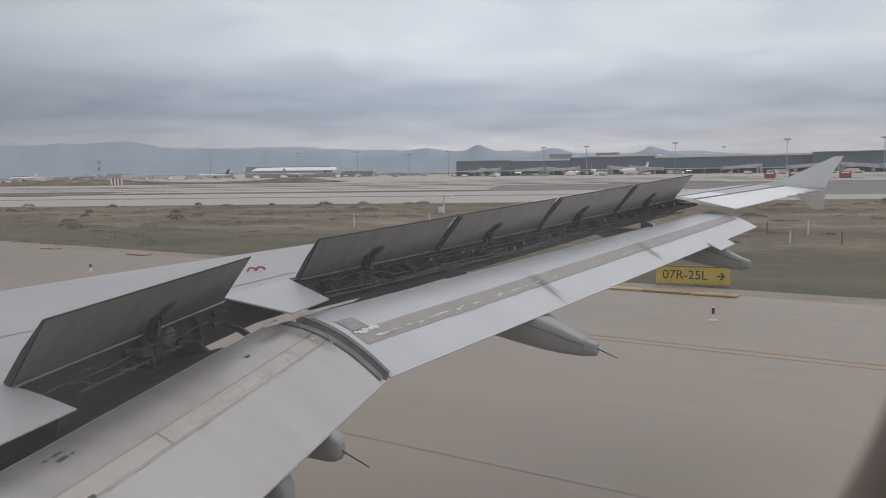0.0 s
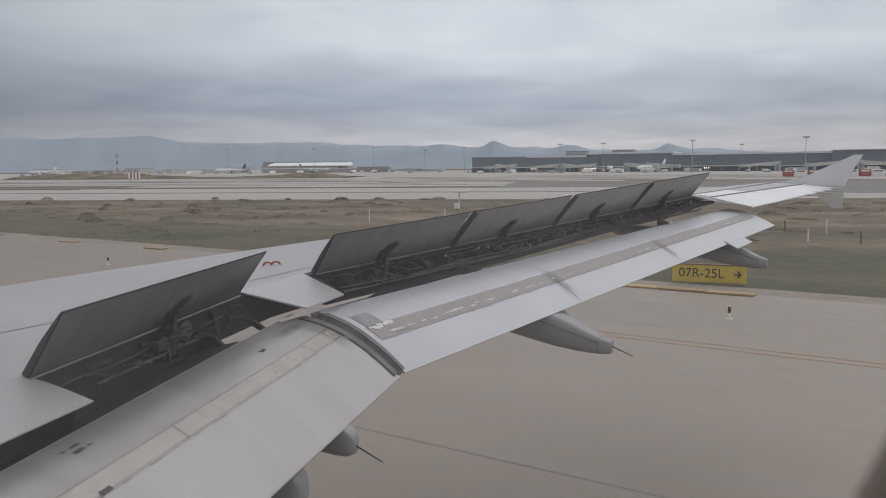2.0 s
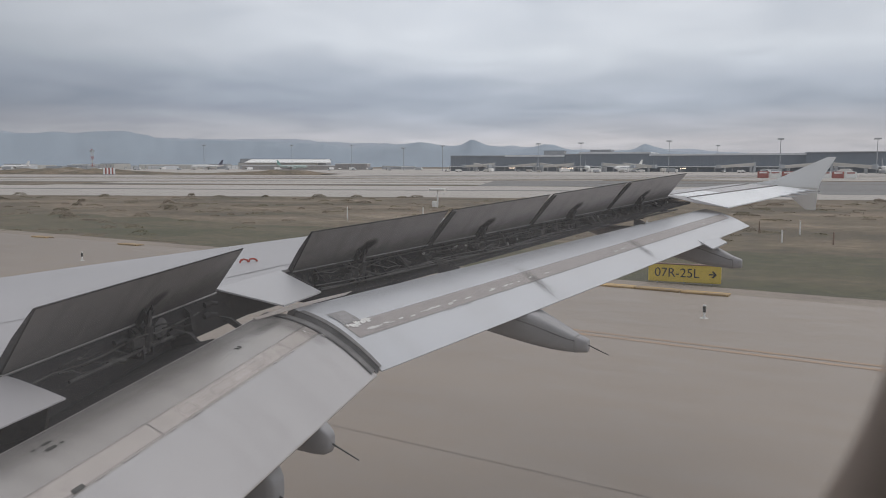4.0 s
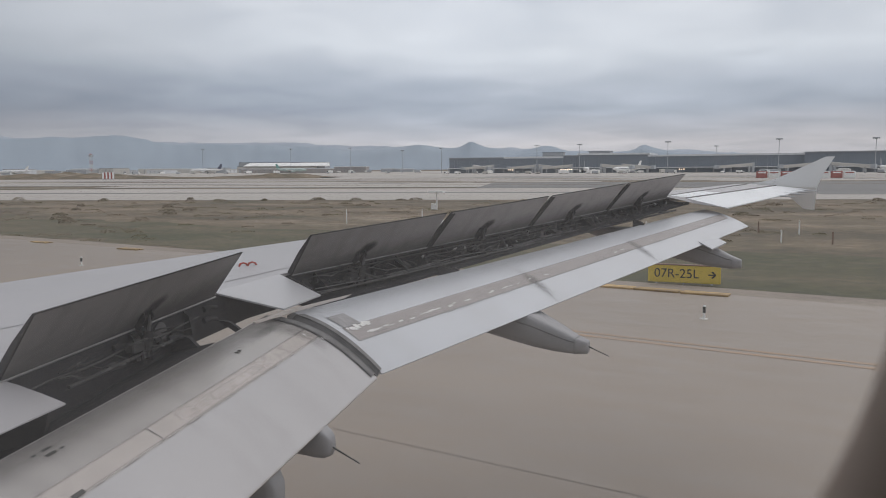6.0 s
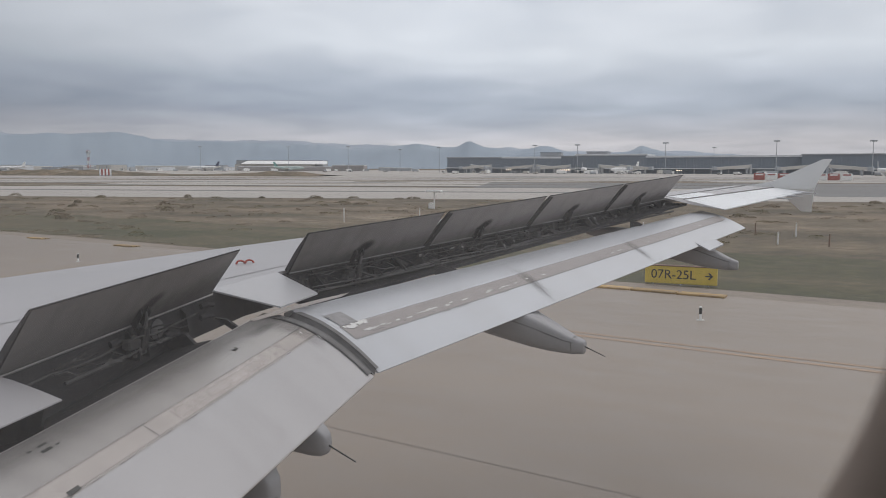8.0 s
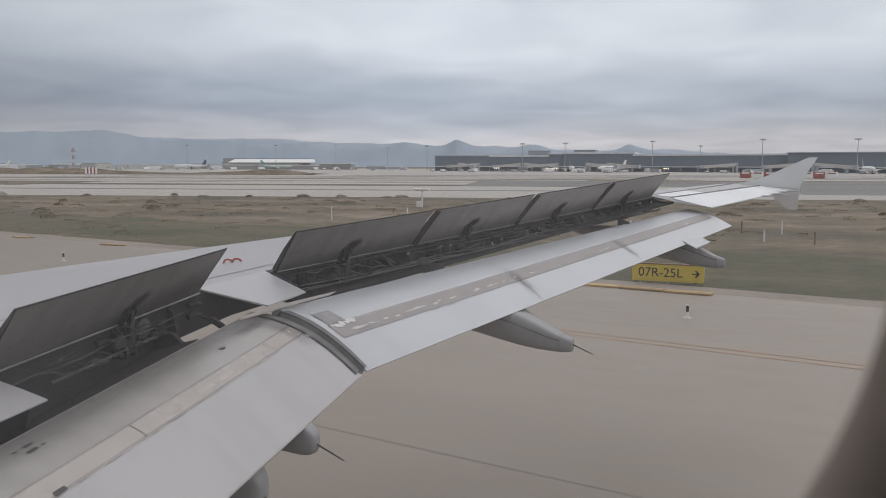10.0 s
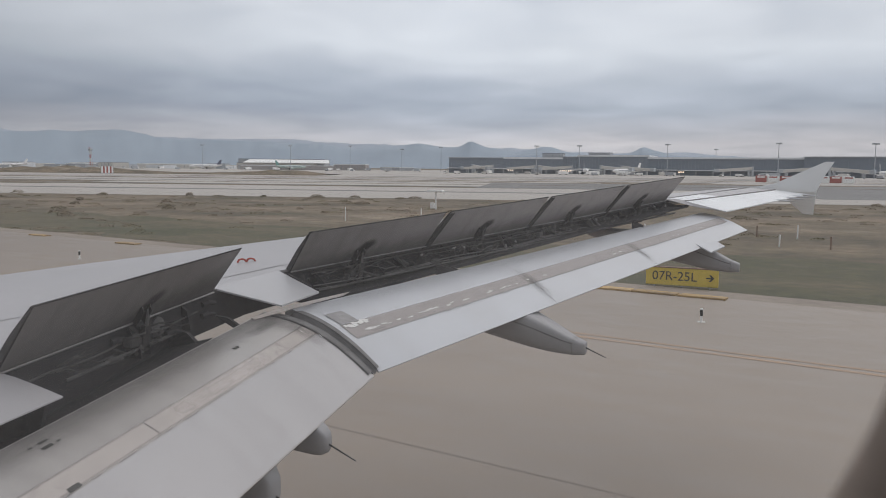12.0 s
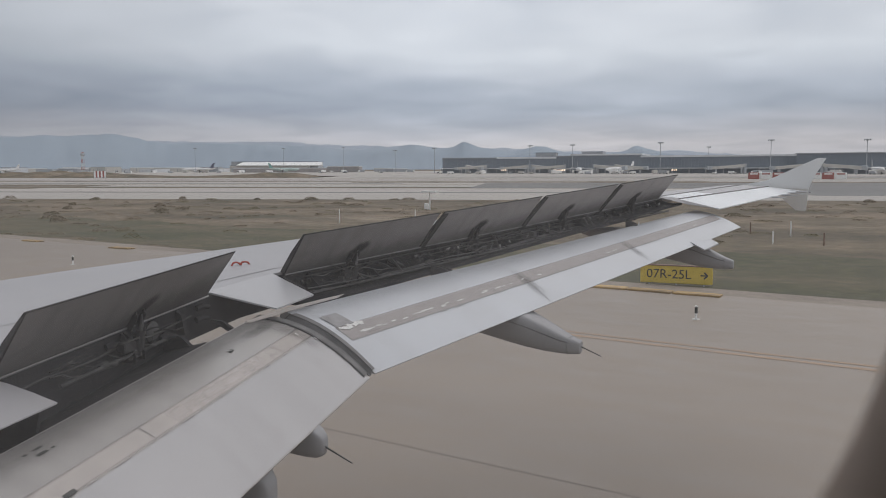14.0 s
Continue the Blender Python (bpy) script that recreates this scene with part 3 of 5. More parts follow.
def aft_panel(name, y0, y1, chord0, chord1, material=WING, drop=0.12, label="", front0=0.0, front1=0.0, t=0.03):
    """A panel of skin behind the hinge line, bent slightly down to its rear edge."""
    rows = []
    for y, ch, fr in ((y0, chord0, front0), (lerp(y0, y1, 0.5), lerp(chord0, chord1, 0.5), lerp(front0, front1, 0.5)), (y1, chord1, front1)):
        h, a = hinge(y), aft(y0 if y < y1 else (y1 if y1 > 5 else y0))
        up_pts = []
        for g in (0, 0.35, 0.7, 1.0):
            d = lerp(fr, ch, g)
            up_pts.append(h + a * d + Vector((0, 0, -drop * (d / 0.5) ** 1.3 if d > 0 else 0)))
        low_pts = [p - Vector((0, 0, t * (1 - 0.75 * g))) for p, g in zip(up_pts, (0, 0.35, 0.7, 1.0))]
        rows.append([tuple(p) for p in up_pts] + [tuple(p) for p in reversed(low_pts)])
    return part(name, loft(rows), material, plane, label)


# fixed panels between and outside the spoilers
h0, h1 = hinge(4.665), hinge(5.405)
mid = [h0 + Vector((0, 0, 0.002)), h0 + Vector((0.51, 0.17, -0.115)), h1 + Vector((0.46, -0.10, -0.125)), h1 + Vector((0, 0, 0.002))]
part("fixed_panel", plate(mid, 0.012, (0, 0, 1)), PANEL, plane, "fixed light grey panel between the spoilers")
aft_panel("root_panel", 0.1, 2.66, 0.38, 0.43, label="fixed light grey root panel")

# rear spar and the open bays under the spoilers
SP_OUT = [5.45 + i * 1.645 for i in range(5)]


def spar_face(name, y0, y1, n=8):
    rows = []
    for i in range(n + 1):
        y = lerp(y0, y1, i / n)
        h = hinge(y) + Vector((0.006, 0, 0))
        k = (h.x - lead(y)) / 3.0
        rows.append([tuple(h - Vector((0, 0, 0.012))), tuple(h - Vector((-0.008, 0, 0.265 * k + 0.015)))])
    return part(name, loft(rows, closed=False), BAY, plane, "dark rear spar")


def bay_floor(name, y0, y1, depth0, depth1, dz=-0.26, n=8, lip_z=0.78):
    rows = []
    for i in range(n + 1):
        y = lerp(y0, y1, i / n)
        h, a = hinge(y), aft((y0 + y1) / 2)
        k = (h.x - lead(y)) / 3.0
        d = lerp(depth0, depth1, i / n)
        p, q = h + Vector((0.012, 0, dz * k)), h + a * d + Vector((0, 0, dz * k * lip_z))
        rows.append([tuple(p), tuple(q), tuple(q - Vector((0, 0, 0.03))), tuple(p - Vector((0, 0, 0.03)))])
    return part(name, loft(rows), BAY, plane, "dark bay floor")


spar_face("rear_spar", 0.3, 5.0)
spar_face("rear_spar", 5.0, 12.2)
bay_floor("bay_floor", 0.3, 4.12, 0.52, 0.34, lip_z=0.7)
bay_floor("bay_floor", 5.5, 12.3, 0.36, 0.27, lip_z=1.0)


def bay_wall(y, length=0.34):
    h, a = hinge(y), aft(y)
    k = (h.x - lead(y)) / 3.0
    q = [h + Vector((0.01, 0, -0.02)), h + a * length + Vector((0, 0, -0.10)), h + a * length * 0.85 + Vector((0, 0, -0.2 * k)), h + Vector((0.01, 0, -0.26 * k))]
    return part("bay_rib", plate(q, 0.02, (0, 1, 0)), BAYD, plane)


for y in (2.68, 5.47, 12.02):
    bay_wall(y)


def lip(y0, y1, dz, d, r):
    pts = []
    for i in range(9):
        y = lerp(y0, y1, i / 8)
        pts.append(hinge(y) + aft((y0 + y1) / 2) * d + Vector((0, 0, dz)))
    return part("bay_stringer", tube(pts, r, 5), LIPM, plane, "worn metal stringer")


lip(5.47, 12.0, -0.04, 0.03, 0.009)
lip(5.6, 11.9, -0.17, 0.26, 0.012)


def bay_plumbing(y0, y1, seed, count, dz0, dz1, r, loops=0.5, hoses=7):
    """Pipes run along the spar with bends, brackets and short feed lines."""
    rnd = random.Random(seed)
    a = aft((y0 + y1) / 2)
    for i in range(count):
        d, z = rnd.uniform(0.05, 0.2), rnd.uniform(dz0, dz1)
        s, e = rnd.uniform(y0, lerp(y0, y1, 0.5)), rnd.uniform(lerp(y0, y1, 0.5), y1)
        pts = []
        n = 14
        for j in range(n + 1):
            y = lerp(s, e, j / n)
            pts.append(hinge(y) + a * (d + rnd.uniform(-0.006, 0.006)) + Vector((0, 0, z + rnd.uniform(-0.006, 0.006))))
        part("hydraulic_pipe", tube(pts, r * rnd.uniform(0.6, 1.2), 5), PIPEL if i % 3 == 1 else PIPE, plane)
    y = y0 + 0.12
    while y < y1 - 0.12:
        h = hinge(y)
        w = rnd.uniform(0.012, 0.04)
        z1, z0 = rnd.uniform(-0.08, -0.03), rnd.uniform(-0.22, -0.13)
        d, lean = rnd.uniform(0.02, 0.06), rnd.uniform(-0.10, 0.10)
        low = Vector((0, lean, 0))
        q = [h + a * d + Vector((0, 0, z1)), h + a * (d + rnd.uniform(0.02, 0.06)) + Vector((0, 0, z1 - 0.02)),
             h + a * (d + rnd.uniform(0.05, 0.16)) + Vector((0, 0, z0)) + low, h + a * d + Vector((0, 0, z0)) + low]
        part("bracket", plate(q, w, (0, 1, 0)), rnd.choice((BAY, BAYD, BAYD, BAYD, PIPE)), plane)
        if rnd.random() < 0.45:
            g = h + a * rnd.uniform(0.06, 0.13) + Vector((0, rnd.uniform(0.03, 0.08), rnd.uniform(-0.16, -0.09)))
            e = g + Vector((rnd.uniform(-0.03, 0.05), rnd.uniform(0.06, 0.16), rnd.uniform(-0.04, 0.05)))
            part("valve_block", tube([g, g.lerp(e, 0.4), g.lerp(e, 0.45), e], [0.022, 0.026, 0.014, 0.016], 8), rnd.choice((BAY, BAYD, PIPE)), plane)
        if rnd.random() < loops:
            yy = y + rnd.uniform(0.05, 0.12)
            if yy < y1 - 0.1:
                g = hinge(yy)
                loop = [g + a * (0.05 + 0.13 * math.sin(t * 3.14)) + Vector((0, 0.09 * t, -0.08 - 0.11 * t)) for t in (0, 0.25, 0.5, 0.75, 1)]
                part("feed_line", tube(loop, r * 0.7, 5), PIPEL if rnd.random() < 0.35 else PIPE, plane)
        y += rnd.uniform(0.16, 0.6)
    # slack hoses between the fittings
    for i in range(int((y1 - y0) * hoses)):
        s = rnd.uniform(y0 + 0.15, y1 - 0.6)
        span, sag = rnd.uniform(0.15, 0.5), rnd.uniform(-0.05, 0.05)
        z0, z1, d0, d1 = rnd.uniform(-0.17, -0.05), rnd.uniform(-0.17, -0.05), rnd.uniform(0.03, 0.2), rnd.uniform(0.03, 0.2)
        pts = []
        for j in range(9):
            u = j / 8
            pts.append(hinge(s + span * u) + a * (lerp(d0, d1, u) + 0.012 * math.sin(u * 6.0 + s)) + Vector((0, 0, lerp(z0, z1, u) + sag * math.sin(u * math.pi) + 0.006 * math.sin(u * 9 + s * 3))))
        part("hose", tube(pts, r * rnd.uniform(0.5, 1.0), 5), PIPEL if rnd.random() < 0.3 else PIPE, plane)


for y, dz, rr in ((4.0, -0.125, 0.07),):
    p = hinge(y) + Vector((0.012, 0, dz))
    part("access_cover", tube([p, p + Vector((0.012, 0.002, 0))], rr, 18), SHADOWL, plane, "round metal access cover")
for y in (3.74, 4.30):
    h = hinge(y)
    part("bracket", plate([h + Vector((0.02, 0, -0.05)), h + Vector((0.07, 0, -0.08)), h + Vector((0.10, 0, -0.21)), h + Vector((0.02, 0, -0.22))], 0.03, (0, 1, 0)), BAYD, plane)
rnd = random.Random(17)
for k in range(14):
    y = rnd.uniform(2.95, 4.5)
    p = hinge(y) + Vector((rnd.uniform(0.03, 0.12), 0, rnd.uniform(-0.2, -0.06)))
    if k % 2:
        part("valve_block", tube([p, p + Vector((0.01, 0.05, 0.01)), p + Vector((0.012, 0.055, 0.01)), p + Vector((0.02, 0.11, 0.0))], [0.022, 0.026, 0.013, 0.016], 8), rnd.choice((BAYD, BAY, PIPE)), plane)
    else:
        q = p + Vector((rnd.uniform(-0.02, 0.04), rnd.uniform(0.12, 0.4), rnd.uniform(-0.05, 0.05)))
        part("feed_line", tube([p, p.lerp(q, 0.3) + Vector((0.02, 0, 0.015)), p.lerp(q, 0.7) + Vector((-0.01, 0, -0.012)), q], 0.006, 5), rnd.choice((PIPE, BAYD, BAYD)), plane)
part("torque_tube", tube([hinge(y) + Vector((0.13, 0, -0.165)) for y in (3.05, 3.4, 3.75, 4.05)], 0.011, 7), PIPE, plane, "worn torque tube")
part("hydraulic_pipe", tube([hinge(y) + Vector((0.06, 0, -0.12 + 0.01 * math.sin(y * 9))) for y in (2.8, 3.0, 3.2, 3.4, 3.6, 3.8, 4.0, 4.2, 4.4)], 0.006, 5), PIPE, plane)
bay_plumbing(5.5, 11.95, 6, 3, -0.18, -0.06, 0.006, 0.5, 7)


def jack_set(sp, h, a, way, nrm, ch, span):
    """One actuator under a spoiler: cylinder and rod between a pair of lugs on the spar and a clevis under the panel."""
    foot = h + a * 0.13 + Vector((0, 0, -0.19))
    head = h + way * ch * 0.30 - nrm * 0.055 + span * 0.05
    part("jack", tube([foot, foot.lerp(head, 0.12), foot.lerp(head, 0.13), foot.lerp(head, 0.6), foot.lerp(head, 0.61)], [0.02, 0.02, 0.03, 0.03, 0.02], 10), BAYD, sp, "dark hydraulic jack")
    part("jack_rod", tube([foot.lerp(head, 0.6), head], 0.011, 8), PIPEL, sp, "bright jack rod")
    for o in (-0.04, 0.04):
        q = [h + way * ch * u - nrm * v + span * (o + 0.04 * u) for u, v in ((0.10, 0.05), (0.36, 0.035), (0.34, 0.075), (0.27, 0.085), (0.12, 0.10))]
        part("clevis", plate(q, 0.009, span), BAYD, sp)
        q = [h + a * d + Vector((0, 0, z)) + span * o * 1.2 for d, z in ((0.02, -0.05), (0.06, -0.06), (0.17, -0.17), (0.17, -0.22), (0.02, -0.23))]
        part("lug", plate(q, 0.01, span), BAY, sp)
    part("pivot_pin", tube([foot - span * 0.07, foot + span * 0.07], 0.014, 8), PIPEL, sp)
    for k in (-1, 1):
        p = foot.lerp(head, 0.2) + span * 0.03 * k
        part("feed_line", tube([p, p + a * 0.05 + span * 0.05 * k, p + a * 0.02 + span * 0.13 * k + Vector((0, 0, -0.03)), p - a * 0.08 + span * 0.2 * k + Vector((0, 0, 0.01))], 0.006, 6), PIPE, sp)
    part("valve_block", bevel_box(-0.035, 0.035, -0.05, 0.05, -0.03, 0.03, 0.008), BAYD, sp).matrix_basis = Matrix.Translation(foot.lerp(head, 0.3) - span * 0.1 - a * 0.02)


def spoiler(y0, y1, chord0, chord1, rise, jack, under_m):
    """A hinged plate swung up: thick at the hinge, thin at its rear edge, with a dark underside and soot at the jack.
    """
    a = Vector((0.985, -0.17, 0)) if y1 < 5 else Vector((0.915, -0.403, 0))
    c, s = math.cos(radians(rise)), math.sin(radians(rise))
    nrm = (Vector((0, 0, c)) - a * s).normalized()
    way = a * c + Vector((0, 0, s))
    span = (hinge(y1) - hinge(y0)).normalized()
    rows, n = [], 6
    for i in range(n + 1):
        g = i / n
        y, ch = lerp(y0, y1, g), lerp(chord0, chord1, g)
        h = hinge(y) + Vector((0, 0, 0.006))
        sec = [h, h + way * ch * 0.5 + nrm * 0.012, h + way * ch]
        low = [sec[2] - nrm * 0.006, sec[1] - nrm * 0.04, sec[0] - nrm * 0.05 + way * 0.02]
        rows.append([tuple(p) for p in sec + low])
    sp = part("spoiler", loft(rows), BAYD, plane, "raised spoiler panel with a dark underside and soot at the jack")
    skin = []
    for row in rows:
        p0, p1, p2 = (Vector(p) for p in row[:3])
        skin.append([tuple(p0 + nrm * 0.003), tuple(p1 + nrm * 0.003), tuple(p1.lerp(p2, 0.96) + nrm * 0.003)])
    part("upper_skin", loft(skin, closed=False), WING, sp, "light grey painted upper skin")
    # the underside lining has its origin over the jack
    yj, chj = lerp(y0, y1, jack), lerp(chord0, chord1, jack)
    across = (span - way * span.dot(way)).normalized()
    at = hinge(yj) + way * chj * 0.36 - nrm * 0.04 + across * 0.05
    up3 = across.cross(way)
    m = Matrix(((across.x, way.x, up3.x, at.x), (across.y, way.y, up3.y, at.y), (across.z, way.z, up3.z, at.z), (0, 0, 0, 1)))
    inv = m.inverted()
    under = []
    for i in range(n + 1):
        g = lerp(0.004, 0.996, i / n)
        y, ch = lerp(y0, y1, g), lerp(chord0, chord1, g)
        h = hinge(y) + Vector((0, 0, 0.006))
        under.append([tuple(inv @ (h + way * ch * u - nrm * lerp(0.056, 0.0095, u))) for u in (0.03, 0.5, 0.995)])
    part("underside", loft(under, closed=False), under_m, sp, "dark grey underside, soot at the jack, shade painted in inboard").matrix_basis = m
    bar = []
    for i in range(n + 1):
        y, ch = lerp(y0, y1, i / n), lerp(chord0, chord1, i / n)
        bar.append(hinge(y) + way * ch * 0.09 - nrm * 0.06)
    part("hinge_rail", tube(bar, 0.0065, 5), RAIL, sp, "worn metal rail")
    for k, o in ((0, -0.003), (n, 0.003)):
        part("end_rib", plate([Vector(p) + Vector((0, o, 0)) for p in rows[k]], 0.002, (0, o, 0)), BAYD, sp)
    jack_set(sp, hinge(yj), a, way, nrm, chj, span)
    return sp


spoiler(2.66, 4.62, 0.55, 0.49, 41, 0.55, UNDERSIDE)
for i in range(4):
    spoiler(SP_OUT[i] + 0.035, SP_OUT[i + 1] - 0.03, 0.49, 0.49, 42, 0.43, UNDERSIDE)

# struts, ribs and a pair of long pipes in the outer bay
rnd = random.Random(23)
A_OUT = aft(8)
for k in range(22):
    y = 5.62 + 0.285 * k + rnd.uniform(-0.13, 0.13)
    h = hinge(y)
    q = [h + A_OUT * d + Vector((0, 0, z)) for d, z in ((0.02, -0.03), (0.05, -0.04), (0.22, -0.16), (0.22, -0.19), (0.02, -0.2))]
    if k % 3 == 0:
        part("bay_rib", plate(q, 0.012, (0, 1, 0)), BAY, plane)
    elif k % 3 == 1:
        e = hinge(y + rnd.uniform(-0.34, 0.34)) + A_OUT * 0.24 + Vector((0, 0, -0.17))
        part("strut", tube([h + A_OUT * 0.03 + Vector((0, 0, -0.04)), e], 0.011, 6), rnd.choice((PIPE, LIPM, PIPEL)), plane)
    else:
        p = h + A_OUT * rnd.uniform(0.08, 0.18) + Vector((0, 0, rnd.uniform(-0.17, -0.1)))
        part("valve_block", bevel_box(-0.03, 0.03, -0.06, 0.05, -0.03, 0.03, 0.008), rnd.choice((BAYD, PIPE)), plane).matrix_basis = Matrix.Translation(p)
for k in range(70):
    y = rnd.uniform(5.6, 11.9)
    p = hinge(y) + A_OUT * rnd.uniform(0.04, 0.2) + Vector((0, 0, rnd.uniform(-0.17, -0.06)))
    q = p + Vector((rnd.uniform(-0.03, 0.04), rnd.uniform(-0.06, 0.06), rnd.uniform(-0.05, 0.04)))
    part("fitting", tube([p, p.lerp(q, 0.5), p.lerp(q, 0.52), q], [0.012, 0.012, 0.007, 0.006], 6), rnd.choice((PIPE, PIPEL, LIPM, RAIL, BAYD)), plane)
for d, z, r in ((0.20, -0.15, 0.005), (0.225, -0.165, 0.0045)):
    pts = [hinge(5.6 + 0.22 * k) + A_OUT * (d + 0.008 * math.sin(k * 1.3)) + Vector((0, 0, z + 0.012 * math.sin(k * 0.8 + d * 40))) for k in range(29)]
    part("hydraulic_pipe", tube(pts, r, 6), PIPEL, plane, "long thin bright pipe")

# dark gap seals between neighbouring spoilers
for i in range(1, 4):
    h, a = hinge(SP_OUT[i]), aft(SP_OUT[i])
    way = a * math.cos(radians(42)) + Vector((0, 0, math.sin(radians(42))))
    nrm = Vector((-a.x * math.sin(radians(42)), -a.y * math.sin(radians(42)), math.cos(radians(42))))
    span = (hinge(SP_OUT[i] + 1) - hinge(SP_OUT[i])).normalized()
    q = [h + way * u * 0.49 - nrm * (0.058 - 0.044 * u) + span * o for u, o in ((-0.2, -0.12), (0.0, -0.06), (0.25, -0.036), (0.985, -0.034), (0.985, 0.034), (0.25, 0.034), (0.0, 0.05), (-0.2, 0.1))]
    part("gap_seal", plate(q, 0.008, -nrm), BAYD, plane, "dark seal between spoilers")

# outer wing: fixed panel and aileron
tip_h, end_h = hinge(15.15), hinge(12.08)
ail_in, ail_rear, shroud = Vector((-1.815, 12.15, 4.153)), Vector((-1.24, 12.0, deck_z(11.95) + 0.01)), Vector((-1.69, 12.08, 4.088))
part("shroud_panel", plate([end_h + Vector((0, 0, 0.004)), ail_in - Vector((0.004, 0.0, 0)), ail_rear - Vector((0.008, 0, 0)), shroud], 0.006, (0, 0, 1)), WING, plane, "grey shroud panel inboard of the aileron")
part("outer_panel", plate([end_h + Vector((0.0, 0.01, 0.004)), tip_h + Vector((0, 0, 0.004)), tip_h + Vector((0.45, 0, -0.02)), ail_in + Vector((0, 0.01, 0))], 0.03, (0, 0, 1)), WING, plane, "fixed outer trailing panel")
ail = [ail_in, ail_rear, Vector((-0.27, 15.0, deck_z(15.0))), tip_h + Vector((0.47, -0.08, -0.025))]
part("aileron", plate(ail, 0.014, (0, 0, 1)), PALE, plane, "pale grey aileron")
front = [lerp(end_h, tip_h, g) + Vector((0.03, 0, 0.006)) for g in (0.03, 0.36)]
back = [lerp(ail_in, tip_h + Vector((0.45, 0, -0.02)), g) + Vector((-0.02, 0, 0.008)) for g in (0.36, 0.03)]
part("bright_panel", plate(front + back, 0.004, (0, 0, 1)), PALE, plane, "bright white access panel")
part("panel_seam", tube([ail_in + Vector((0, 0, 0.004)), tip_h + Vector((0.46, -0.05, -0.018))], 0.011, 4), SEAL, plane)
part("panel_seam", tube([end_h + Vector((0.0, 0.05, 0.006)), hinge(13.6) + Vector((0, 0, 0.006)), tip_h + Vector((0.0, -0.05, 0.006))], 0.009, 4), SEAL, plane)
for g in (0.62, 0.75, 0.86, 0.95):
    p = Vector((lerp(-1.24, -0.27, g), lerp(12.0, 15.0, g), deck_z(lerp(11.95, 15, g))))
    part("static_wick", tube([p + Vector((-0.10, 0, 0)), p + Vector((0.02, 0.0, -0.004)), p + Vector((0.22, 0.0, -0.014))], [0.022, 0.018, 0.006], 6), FLAPW, plane)

# panel lines of the upper skin
seam(0.40, 0.06, 0.3, 4.97, 0.006)
seam(0.06, 0.045, 4.97, 11.9, 0.006)


# wing-tip fence
def fin(name, outline, lean, label):
    """A thin upright fin at the wing tip: outline in x and z, leaning outboard by lean for each metre of height above the tip."""
    quad = [Vector((x, 15.19 + lean * (z - 4.25), z)) for x, z in outline]
    return part(name, plate(quad, 0.05, (0, -1, 0)), TIPM, plane, label)


fin("upper_fence", [(-1.42, 4.26), (-0.80, 4.385), (-0.02, 4.765), (0.12, 4.765), (-0.06, 4.45), (-0.14, 4.25)], 0.10, "pale upper wing-tip fence")
fin("lower_fence", [(-1.30, 4.248), (-0.14, 4.248), (-0.165, 3.865), (-0.33, 3.875), (-0.62, 4.14), (-1.2, 4.2)], -0.25, "pale lower wing-tip fence")


# flaps: section between a nose and a rear edge, with a rounded front and a convex back
def flap_section(nose, rear, bulge, thick):
    n, r = Vector(nose), Vector(rear)
    d = r - n
    up_v = Vector((-d.z, 0, d.x)).normalized()
    pts = [n + d * -0.13 - up_v * thick * 0.75, n + d * -0.15 - up_v * thick * 0.42, n + d * -0.10 - up_v * thick * 0.1]
    for t in (0, 0.12, 0.26, 0.42, 0.6, 0.8, 1.0):
        pts.append(n + d * t + up_v * bulge * 4 * t * (1 - t) * (1.15 - 0.3 * t))
    pts += [r - up_v * 0.008, n + d * 0.6 - up_v * thick * 0.42, n + d * 0.25 - up_v * thick * 0.85]
    return [tuple(p) for p in pts]


def flap_line(ends, g):
    (n0, r0), (n1, r1) = ends
    return Vector(n0).lerp(Vector(n1), g), Vector(r0).lerp(Vector(r1), g)


def flap(ends, bulge0, bulge1, thick0, thick1, material, label, n=10, name="flap"):
    secs = []
    for i in range(n + 1):
        g = i / n
        nose, rear = flap_line(ends, g)
        secs.append(flap_section(nose, rear, lerp(bulge0, bulge1, g), lerp(thick0, thick1, g)))
    return part(name, loft(secs), material, plane, label, smooth=True)


def flap_point(ends, g, t, bulge0, bulge1, lift=0.004):
    n, r = flap_line(ends, g)
    d = r - n
    up_v = Vector((-d.z, 0, d.x)).normalized()
    b = lerp(bulge0, bulge1, g)
    if t < 0:
        thick = lerp(0.22, 0.2, g) if ends is IN_ENDS else lerp(0.16, 0.1, g)
        return n + d * t + up_v * (lift - thick * (-t if t > -0.1 else 0.1 + (-t - 0.1) * 6.4))
    return n + d * t + up_v * (b * 4 * t * (1 - t) * (1.15 - 0.3 * t) + lift)


def flap_band(parent, name, ends, bul, g0, g1, t0, t1, material, label="", lift=0.004, n=14, rag=0.0, seed=1):
    rnd = random.Random(seed)
    rows = []
    for i in range(n + 1):
        g = lerp(g0, g1, i / n)
        j0, j1 = rnd.uniform(-rag, rag), rnd.uniform(-rag, rag)
        rows.append([tuple(flap_point(ends, g, lerp(t0 + j0, t1 + j1, u), *bul, lift)) for u in (0, 0.15, 0.4, 0.7, 1)])
    ob = part(name, loft(rows, closed=False), material, parent, label, smooth=True)
    uv = ob.data.uv_layers.new(name="UVMap")
    for lp in ob.data.loops:
        i, j = divmod(lp.vertex_index, 5)
        uv.data[lp.index].uv = (i / n, (0, 0.15, 0.4, 0.7, 1)[j])
    return ob


